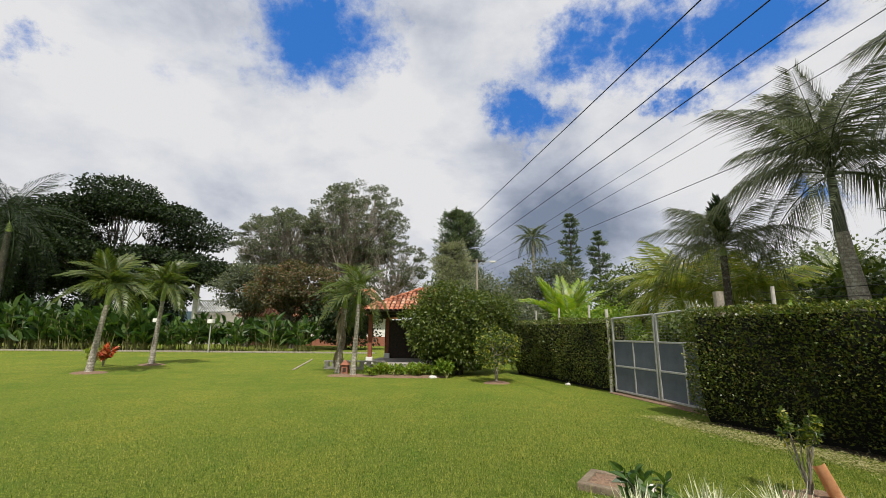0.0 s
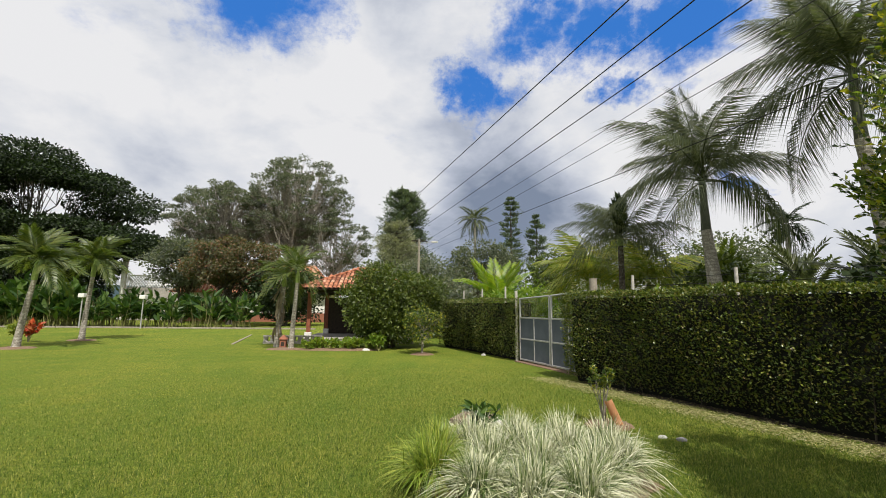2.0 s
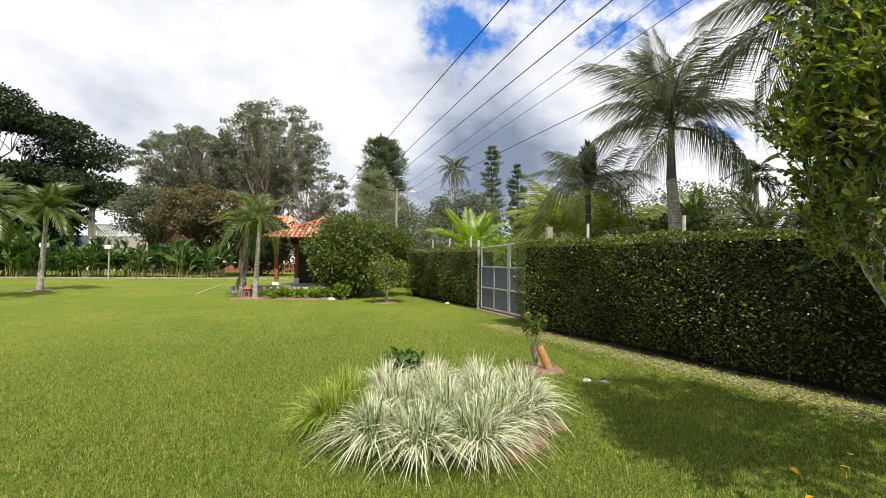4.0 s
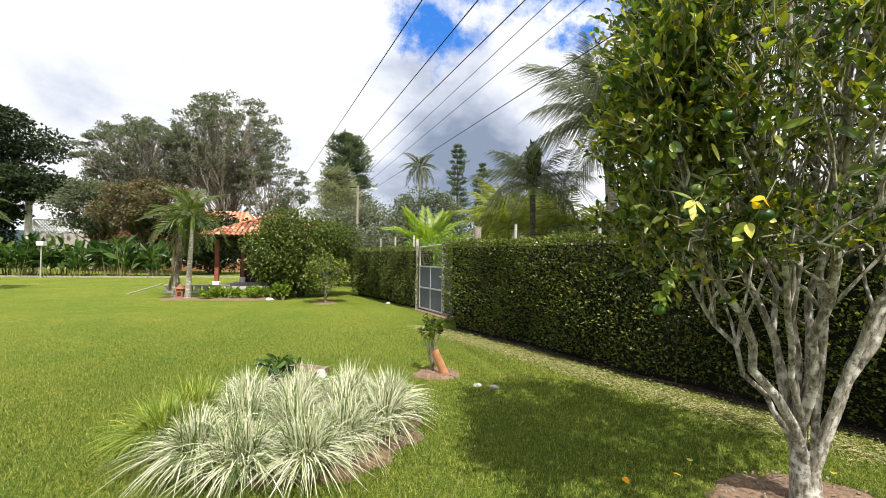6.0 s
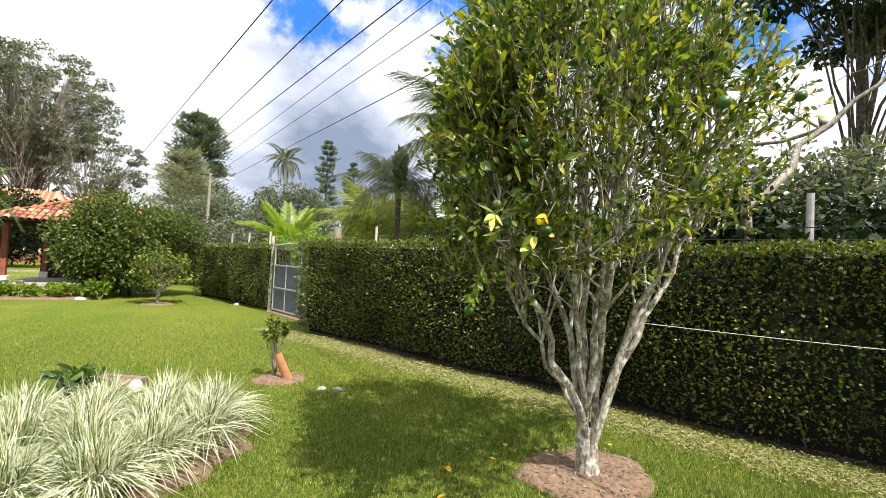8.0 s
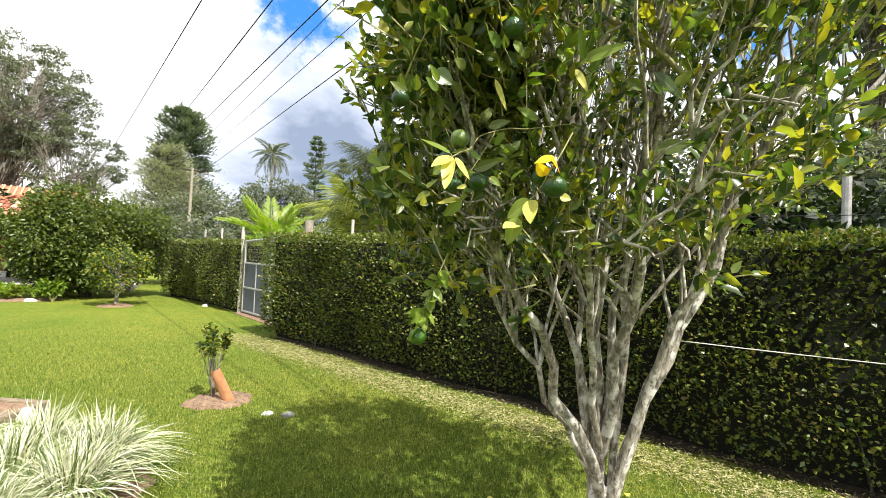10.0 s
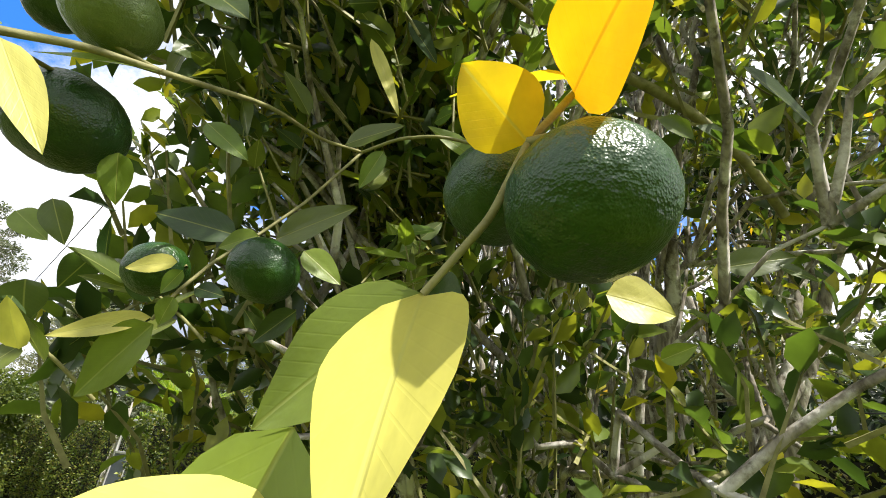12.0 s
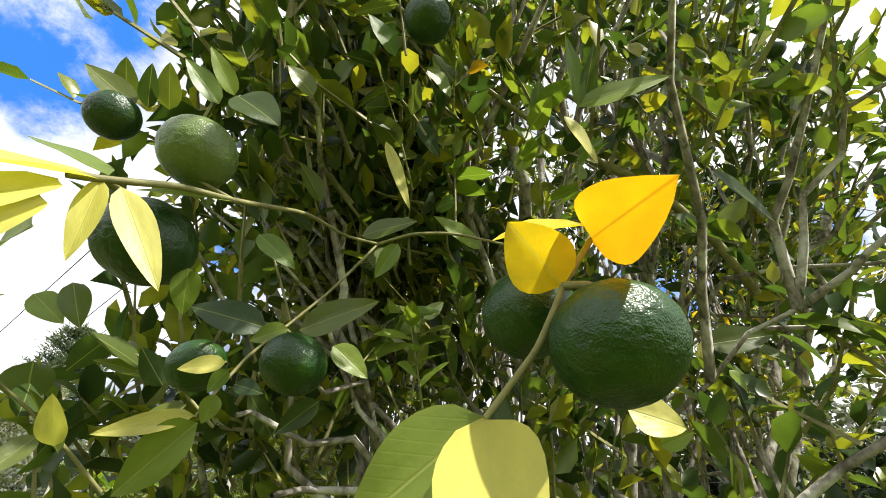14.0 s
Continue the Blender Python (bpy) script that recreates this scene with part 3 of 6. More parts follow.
def disc(name, at, rx, ry, mat, label, category, seed, lift=0.02, kind="", rise=0.05):
    """A low uneven patch of soil with a ragged rim."""
    rng = np.random.default_rng(seed)
    rings, n = 6, 36
    ph = rng.uniform(0, 6.28, 4)
    V = [(0, 0, rise)]
    for i in range(1, rings + 1):
        f = i / rings
        for j in range(n):
            a = 2 * np.pi * j / n
            w = 1 + 0.06 * np.sin(3 * a + ph[0]) + 0.05 * np.sin(7 * a + ph[1]) + 0.04 * np.sin(13 * a + ph[2])
            V.append((rx * f * w * np.cos(a), ry * f * w * np.sin(a), rise * (1 - f ** 2) + rng.normal(0, 0.006) + (lift if f < 1 else -0.01)))
    F = [(0, 1 + j, 1 + (j + 1) % n, 1 + (j + 1) % n) for j in range(n)]
    tri = [(0, 1 + j, 1 + (j + 1) % n) for j in range(n)]
    for i in range(rings - 1):
        for j in range(n):
            a, b = 1 + i * n + j, 1 + i * n + (j + 1) % n
            tri += [(a, a + n, b + n), (a, b + n, b)]
    ob = fast(name, V, tri, M[mat], None, smooth=True)
    ob.location = at
    return tagged(ob, label, category, kind=kind)


def hedge(name, a, b, thick, height, per_m2, label, seed, undercut=0.2):
    """A clipped hedge from a to b along its front face; it grows to the far side. Stems show under the leaves."""
    rng = np.random.default_rng(seed)
    a, b = np.array([*a, 0.0]), np.array([*b, 0.0])
    L = np.linalg.norm(b - a)
    u = (b - a) / L
    nrm = np.array([u[1], -u[0], 0.0])
    if nrm[0] > 0:
        nrm = -nrm
    t = thing(name, tuple(a), label, "hedge")
    bulge = lambda s, z: 0.05 * np.sin(1.7 * s + 2 * z) + 0.04 * np.sin(4.1 * s - 3 * z + 1) - undercut * np.clip((0.9 - z) / 0.9, 0, 1) ** 1.6
    # inner mass, a near-black body that paints the shade between the leaves
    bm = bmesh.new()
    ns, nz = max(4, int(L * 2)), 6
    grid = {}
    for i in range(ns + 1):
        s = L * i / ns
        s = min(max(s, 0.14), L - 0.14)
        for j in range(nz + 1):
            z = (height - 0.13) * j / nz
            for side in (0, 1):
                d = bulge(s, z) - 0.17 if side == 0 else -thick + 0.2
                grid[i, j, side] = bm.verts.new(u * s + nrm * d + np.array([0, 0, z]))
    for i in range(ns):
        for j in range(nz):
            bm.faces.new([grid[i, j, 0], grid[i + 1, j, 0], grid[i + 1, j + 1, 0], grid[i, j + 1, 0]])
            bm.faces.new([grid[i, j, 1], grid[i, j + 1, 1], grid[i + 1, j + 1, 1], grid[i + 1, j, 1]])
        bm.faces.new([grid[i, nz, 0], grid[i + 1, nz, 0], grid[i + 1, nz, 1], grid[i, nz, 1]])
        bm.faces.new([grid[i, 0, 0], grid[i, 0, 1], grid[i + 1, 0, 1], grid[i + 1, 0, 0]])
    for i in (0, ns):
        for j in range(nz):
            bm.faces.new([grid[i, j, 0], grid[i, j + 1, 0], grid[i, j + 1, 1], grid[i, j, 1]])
    part("inner_mass", bm, M["core"], t, "near-black filler body for the shade inside the hedge")
    # leaves on the front, the top and both ends
    def lay(n, S, Z, depth, D):
        P = u * S[:, None] + nrm * depth[:, None] + np.array([0, 0, 1.0]) * Z[:, None]
        return P, np.tile(D, (n, 1))
    n1, n2, n3 = int(L * height * per_m2), int(L * thick * per_m2 * 0.8), int(thick * height * per_m2)
    S, Z = rng.uniform(0, L, n1), 0.1 + (height - 0.1) * rng.uniform(0, 1, n1) ** 0.9
    p1 = lay(n1, S, Z, bulge(S, Z) - np.abs(rng.normal(0, 0.06, n1)) + 0.02, nrm * 0.8 + np.array([0, 0, 0.45]))
    S = rng.uniform(0, L, n2)
    p2 = lay(n2, S, height + 0.03 * np.sin(2.2 * S) + 0.02 * np.sin(5.3 * S + 1) - np.abs(rng.normal(0, 0.04, n2)), -thick * rng.uniform(0, 1, n2) + 0.02, np.array([0, 0, 1.0]) + nrm * 0.2)
    p3 = lay(n3, np.abs(rng.normal(0, 0.05, n3)), 0.1 + (height - 0.1) * rng.uniform(0, 1, n3) ** 0.85, -thick * rng.uniform(0, 1, n3), -u)
    p4 = lay(n3, L - np.abs(rng.normal(0, 0.05, n3)), 0.1 + (height - 0.1) * rng.uniform(0, 1, n3) ** 0.85, -thick * rng.uniform(0, 1, n3), u)
    P = np.concatenate([p[0] for p in (p1, p2, p3, p4)])
    D = np.concatenate([p[1] for p in (p1, p2, p3, p4)])
    V, F = scatter(P, D, 0.05, 0.58, rng, (DIAMOND, DIAMOND_T), 0.4, 0.5)
    tagged(fast("leaves", V, F, M["hedge"], t, "small glossy green leaves"), kind="stuff")
    stems = []
    for i in range(int(L / 0.55)):
        s = 0.2 + 0.55 * i + rng.uniform(-0.26, 0.26)
        base = u * s - nrm * (0.36 + rng.uniform(-0.08, 0.16))
        stems.append(tube(bend(base, base + u * rng.uniform(-0.2, 0.2) + np.array([0, 0, 0.8]) + nrm * 0.12, 0, 4), (0.013, 0.011, 0.009, 0.007), 5))
    V, F = joined(stems)
    tagged(fast("stemwork", V, F, M["bark_dark"], t, "bare brown stems"), kind="stuff")
    return t


# ---------------------------------------------------------------- ground
V, F = [], []
n = 60
xs = np.concatenate([np.linspace(-1500, -60, 8), np.linspace(-50, 40, 46), np.linspace(60, 1500, 8)])
ys = np.concatenate([np.linspace(-1500, -40, 8), np.linspace(-30, 60, 46), np.linspace(90, 1500, 8)])
V = [(x, y, 0.0) for y in ys for x in xs]
w = len(xs)
F = [(j * w + i, j * w + i + 1, (j + 1) * w + i + 1, (j + 1) * w + i) for j in range(len(ys) - 1) for i in range(w - 1)]
ground = tagged(fast("ground", V, F, M["lawn"]), "mown green lawn with paler dry patches", "lawn", kind="structure")

# ---------------------------------------------------------------- hedges and gate
hedge("hedge", (6.15, 8.2), (12.4, -7.4), 1.0, 2.03, 1450, "tall clipped green hedge with small glossy leaves", 11)
hedge("hedge", (3.95, 17.2), (5.94, 11.85), 1.0, 2.0, 1050, "clipped green hedge on the far side of the gate", 12)


def gate():
    t = thing("metal_gate", (6.15, 11.92, 0), "closed grey metal double gate with mesh above", "gate")
    L, Mid, R = Vector((6.15, 11.92, 0)), Vector((6.60, 10.28, 0)), Vector((7.0, 8.62, 0))
    def leaf(a, b, h0, h1):
        d = b - a
        w = d.length
        ob = new("gate_leaf")
        ob.parent = t
        ob.matrix_basis = Matrix.Translation(a - L) @ Euler((0, 0, math.atan2(d.y, d.x))).to_matrix().to_4x4()
        def bar(name, lo, hi, mat="frame_metal", bev=0.006):
            return part(name, one_box(lo, hi, bev), M[mat], ob)
        zs = (0.08, 0.72, 1.38)
        bar("stile", (0.02, -0.025, 0.05), (0.07, 0.025, h0))
        bar("stile", (w - 0.07, -0.025, 0.05), (w - 0.02, 0.025, h1))
        for z in zs:
            bar("rail", (0.07, -0.022, z - 0.022), (w - 0.07, 0.022, z + 0.022))
        V, F = tube([(0.03, 0, h0), (w - 0.03, 0, h1)], (0.026, 0.026), 8)
        fast("top_rail", V, F, M["frame_metal"], ob)
        bar("mid_stile", (w / 2 - 0.02, -0.02, 0.1), (w / 2 + 0.02, 0.02, 1.36))
        for x0, x1 in ((0.075, w / 2 - 0.022), (w / 2 + 0.022, w - 0.075)):
            for z0, z1 in ((0.105, 0.695), (0.745, 1.355)):
                bar("panel", (x0, -0.004, z0), (x1, 0.004, z1), "panel", 0.002)
        pieces = []
        k = int(w / 0.1)
        for i in range(1, k):
            x = w * i / k
            pieces.append(tube([(x, 0.01, 1.4), (x, 0.01, h0 + (h1 - h0) * i / k)], (0.0012, 0.0012), 3))
        for i in range(1, 9):
            z = 1.4 + 0.07 * i
            pieces.append(tube([(0.05, 0.012, z), (w - 0.05, 0.012, z)], (0.0012, 0.0012), 3))
        V, F = joined(pieces)
        tagged(fast("wire_mesh", V, F, M["frame_metal"], ob, "thin wire mesh"), kind="stuff")
        return w
    leaf(L, Mid, 1.98, 2.04)
    leaf(Mid, R, 2.04, 2.12)
    w = (Mid - L).length
    part("latch", one_box((0.47 - 0.04, -1.6, 0.82), (0.47 + 0.02, -1.5, 1.0), 0.01), M["frame_metal"], t, "small bolt latch with padlock")
    return t


def post(name, at, h, r, mat, label, category="post", sides=10, group=""):
    rng = np.random.default_rng(int(abs(at[0] * 100) + abs(at[1] * 10)))
    V, F = tube(bend((0, 0, -0.05), (rng.uniform(-0.02, 0.02), rng.uniform(-0.02, 0.02), h), 0, 5), (r * 1.05, r, r * 0.98, r, r * 0.96), sides)
    cap = np.arange(sides) + 4 * sides
    bm = bmesh.new()
    vs = [bm.verts.new(v) for v in V]
    for f in F:
        bm.faces.new([vs[i] for i in f])
    bm.faces.new([vs[i] for i in cap])
    ob = part(name, bm, M[mat], None, smooth=False)
    ob.location = at
    return tagged(ob, label, category, group)


gate()
post("gate_post", (6.10, 12.07, 0), 2.25, 0.05, "post_white", "pale weathered concrete gate post")
post("gate_post", (7.06, 8.45, 0), 2.42, 0.095, "concrete", "thick concrete gate post rising above the hedge")
# strip of bare soil below the gate, built as a low box
slab = tagged(part("gate_soil_sill", one_box((-0.22, -1.9, -0.05), (0.15, 1.75, 0.02), 0.01), M["mulch"]), "narrow sill of bare soil under the gate", "paving", kind="structure")
slab.matrix_basis = pose(6.60, 10.27, 0, 0, 0, 14.5)

# fence behind the hedge
fence_posts = [(7.6, 8.2), (8.5, 6.0), (9.35, 4.0), (10.2, 2.0), (11.05, 0.0), (5.9, 14.2), (5.4, 16.2), (4.9, 18.2)]
for x, y in fence_posts:
    post("fence_post", (x + 0.35, y, 0), 2.5, 0.035, "post_white", "thin pale concrete fence post", group="fence posts behind the hedge")

# ---------------------------------------------------------------- garden things in the lawn
disc("tree_mulch", (7.17, 0.76, 0), 0.6, 0.5, "mulch", "ring of bare brown soil round the citrus tree", "soil", 3, rise=0.03)
disc("planting_bed", (3.72, 2.55, 0), 1.16, 0.90, "mulch", "oval bed of bare brown soil", "soil", 4)
disc("sapling_mulch", (5.31, 4.36, 0), 0.36, 0.28, "mulch", "small ring of bare soil round the sapling", "soil", 5)


def tuft(at, blades, length, mat, seed, label, scale=1.0):
    """A fountain of narrow arching blades."""
    rng = np.random.default_rng(seed)
    Vs, Fs, k = [], [], 0
    for i in range(blades):
        a = rng.uniform(0, 2 * np.pi)
        out = np.array([np.cos(a), np.sin(a), 0])
        side = np.array([-np.sin(a), np.cos(a), 0])
        L = length * rng.uniform(0.65, 1.12)
        lay = 0.15 + 1.15 * rng.uniform(0, 1)
        base = np.array([rng.normal(0, 0.05), rng.normal(0, 0.05), 0]) + out * rng.uniform(0, 0.05)
        n = 6
        s = np.linspace(0, 1, n)
        P = base + out * (L * (0.25 * lay * s + 0.62 * lay * s ** 2))[:, None] + np.array([0, 0, 1.0]) * (L * (1.02 * s - 0.72 * lay * s ** 2.3))[:, None]
        P[:, 2] = np.maximum(P[:, 2], 0.012 + 0.01 * rng.uniform(0, 1))
        W = 0.0041 * np.array([0.8, 1, 1, 0.9, 0.6, 0.08]) * rng.uniform(0.75, 1.3)
        tw = rng.uniform(-0.4, 0.4)
        sd = side * np.cos(tw) + np.array([0, 0, 1]) * np.sin(tw)
        V = np.stack([P - sd * W[:, None], P + sd * W[:, None]], 1).reshape(-1, 3)
        Vs.append(V)
        q = np.arange(n - 1)[:, None] * 2
        Fs.append(np.concatenate([q, q + 1, q + 3, q + 2], 1) + k)
        k += len(V)
    t = thing("ornamental_grass", at, label, "ornamental grass", "tufts in the oval bed")
    tagged(fast("blades", np.concatenate(Vs), np.concatenate(Fs), mat, t), kind="stuff")
    return t


def striped(name, shades):
    m, g = material(name)
    rnd = g.n("ShaderNodeNewGeometry", "Random Per Island")
    col = g.ramp(rnd, shades)
    b = g.n("ShaderNodeBsdfPrincipled", 0, {"Base Color": col, "Roughness": 0.45, "Specular IOR Level": 0.4})
    tr = g.n("ShaderNodeBsdfTranslucent", 0, {"Color": col})
    return finish(m, g, g.n("ShaderNodeMixShader", 0, {0: 0.25, 1: b, 2: tr}))


M["white_blade"] = striped("variegated_blade", [(0.0, (0.05, 0.10, 0.015)), (0.3, (0.14, 0.2, 0.05)), (0.46, (0.55, 0.56, 0.33)), (1.0, (0.78, 0.77, 0.6))])
M["green_blade"] = striped("lime_blade", [(0.0, (0.09, 0.17, 0.015)), (0.5, (0.2, 0.28, 0.025)), (1.0, (0.42, 0.44, 0.08))])
rng = np.random.default_rng(21)
spots = [(2.62, 2.35), (3.0, 1.98), (3.36, 1.78), (3.82, 1.76), (4.42, 2.40), (4.5, 2.85), (4.12, 3.1), (3.62, 3.15), (3.1, 3.05), (3.2, 2.5), (3.65, 2.35), (4.08, 2.1), (3.6, 2.8), (4.05, 2.7), (2.72, 2.75)]
for i, (x, y) in enumerate(spots):
    lime = i in (0, 14)
    tuft((x, y, 0.03), 800, 0.56, M["green_blade"] if lime else M["white_blade"], 30 + i,
         "yellow-green fountain of narrow grass blades" if lime else "white-striped fountain of narrow arching blades")


def stone(name, at, size, mat, label, seed, category="stone"):
    rng = np.random.default_rng(seed)
    bm = bmesh.new()
    bmesh.ops.create_icosphere(bm, subdivisions=3, radius=1)
    for v in bm.verts:
        k = 1 + 0.22 * noise.noise(v.co * 1.4 + Vector((seed, 0, 0))) + 0.08 * noise.noise(v.co * 4 + Vector((0, seed, 0)))
        v.co = Vector((v.co.x * size[0] * k, v.co.y * size[1] * k, max(-0.5, v.co.z) * size[2] * k))
    ob = part(name, bm, M[mat], None, smooth=True)
    ob.location = at
    return tagged(ob, label, category)


stone("stone", (5.72, 3.74, 0.012), (0.055, 0.04, 0.03), "stone_white", "small white stone lying in the grass", 2)
stone("stone", (5.9, 3.62, 0.012), (0.07, 0.05, 0.03), "stone_grey", "flat grey stone lying in the grass", 3)
stone("stone", (3.72, 4.42, 0.03), (0.07, 0.06, 0.09), "stone_white", "pale rounded stone against the concrete box", 5)
stone("stone", (1.02, 15.26, 0.02), (0.15, 0.1, 0.07), "stone_white", "white stone at the edge of the flower bed", 6)
stone("stone", (5.3, 13.6, 0.02), (0.08, 0.06, 0.05), "stone_white", "white stone at the foot of the hedge", 7)


def concrete_box():
    t = thing("concrete_box", (3.43, 4.66, 0), "low weathered concrete inspection box filled with soil", "concrete box")
    t.rotation_euler = (0, 0, radians(-32))
    bm = bmesh.new()
    w, i, h = 0.28, 0.2, 0.075
    for lo, hi in (((-w, -w, -0.04), (w, -i, h)), ((-w, i, -0.04), (w, w, h)), ((-w, -i, -0.04), (-i, i, h)), ((i, -i, -0.04), (w, i, h))):
        box(bm, lo, hi, 0.015)
    part("rim", bm, M["box_rim"], t)
    rng = np.random.default_rng(5)
    n = 12
    V = [(-i + 2 * i * a / n, -i + 2 * i * b / n, 0.05 + rng.uniform(-0.015, 0.02)) for b in range(n + 1) for a in range(n + 1)]
    F = [(b * (n + 1) + a, b * (n + 1) + a + 1, (b + 1) * (n + 1) + a + 1, (b + 1) * (n + 1) + a) for b in range(n) for a in range(n)]
    fast("soil", V, F, M["mulch"], t, "dark crumbly soil", smooth=True)


concrete_box()


def leafy(name, at, height, spread, stems, leaves, size, mat, label, seed, bark="bark_pale", category="plant", width=0.5, low=0.35, rad=0.012):
    """A small plant: a few stems and leaves of its own size round their upper parts."""
    rng = np.random.default_rng(seed)
    t = thing(name, at, label, category)
    wood, P, D = [], [], []
    for i in range(stems):
        a = rng.uniform(0, 6.28)
        r = spread * rng.uniform(0.3, 1)
        end = np.array([np.cos(a) * r, np.sin(a) * r, height * rng.uniform(0.7, 1)])
        line = bend((0, 0, -0.02), end, height * 0.08, 6, 0.01, rng)
        wood.append(tube(line, np.linspace(rad, rad * 0.3, 6), 5))
        k = leaves // stems
        s = rng.uniform(low, 1.0, k)
        p = np.stack([np.interp(s, np.linspace(0, 1, 6), line[:, c]) for c in range(3)], 1)
        P.append(p)
        d = rng.normal(0, 1, (k, 3)) + np.array([0, 0, 0.3]) + end / height * 0.5
        D.append(d)
    V, F = joined(wood)
    tagged(fast("stemwork", V, F, M[bark], t, smooth=True), kind="stuff")
    V, F = scatter(np.concatenate(P), np.concatenate(D), size, width, rng, (LEAF, LEAF_T), 0.3, 0.3)
    tagged(fast("leaves", V, F, M[mat], t), kind="stuff")
    return t


leafy("seedling", (3.36, 3.62, 0), 0.52, 0.26, 9, 80, 0.15, "helic", "low dark-green plant with broad leaves beside the box", 8)


def sapling():
    t = leafy("citrus_sapling", (5.24, 4.37, 0), 0.86, 0.24, 10, 400, 0.06, "citrus", "young citrus sapling with a light crown in bare soil", 9, low=0.68, rad=0.009)
    bm = bmesh.new()
    n, h = 15, 0.42
    for z, r in ((0, 0.06), (h, 0.052)):
        for k in range(n):
            a = math.pi * k / (n - 1)
            bm.verts.new((r * math.cos(a), r * math.sin(a) * 0.8, z))
    bm.verts.ensure_lookup_table()
    for k in range(n - 1):
        bm.faces.new([bm.verts[k], bm.verts[k + 1], bm.verts[n + k + 1], bm.verts[n + k]])
    bmesh.ops.solidify(bm, geom=bm.faces[:], thickness=0.014)
    ob = part("roof_tile", bm, M["clay"], None)
    ob.matrix_basis = pose(5.41, 4.22, 0.0, 0, -24, 0) @ pose(0, 0, 0, 0, 0, 165)
    tagged(ob, "curved terracotta tile leaning on the sapling", "tile")


sapling()

# ---------------------------------------------------------------- shrubs and flower bed by the kiosk
broadleaf("small_citrus", (3.12, 13.95, 0), 1.75, (0.75, 0.7), 0.45, 26, 2200, 0.085, "citrus", "small round citrus bush on a thin trunk", 41, 0.05, "bark_pale", 0.8, 1, 0.36, category="shrub")
# soil-coloured disc laid where the bush only casts its shadow
disc("soil_shade_ring", (3.12, 13.92, 0), 0.42, 0.36, "mulch", "soil-coloured disc for the shadow under the small citrus bush", "soil", 6)
broadleaf("large_shrub", (1.95, 16.7, 0), 3.6, (2.2, 1.45), 0.1, 90, 24000, 0.119, "shrub", "big dense dark-green shrub in front of the kiosk", 42, 0.12, "bark_dark", 0.8, 4, 0.30, category="shrub")
for i in range(9):
    x = -1.2 + 0.27 * i
    leafy("bedding_plant", (x, 15.5 + 0.13 * (i % 3), 0), 0.36 + 0.08 * (i % 2), 0.3, 10, 130, 0.15, "palm_lime", "yellow-green bedding plant at the edge of the lawn", 50 + i, "twig")
leafy("bedding_plant", (1.5, 15.2, 0), 0.66, 0.35, 10, 220, 0.17, "lime", "taller bedding plant with pale tips", 70, "twig")
disc("flower_bed", (0.0, 15.6, 0), 1.75, 0.5, "mulch", "strip of bare soil under the bedding plants", "soil", 7)


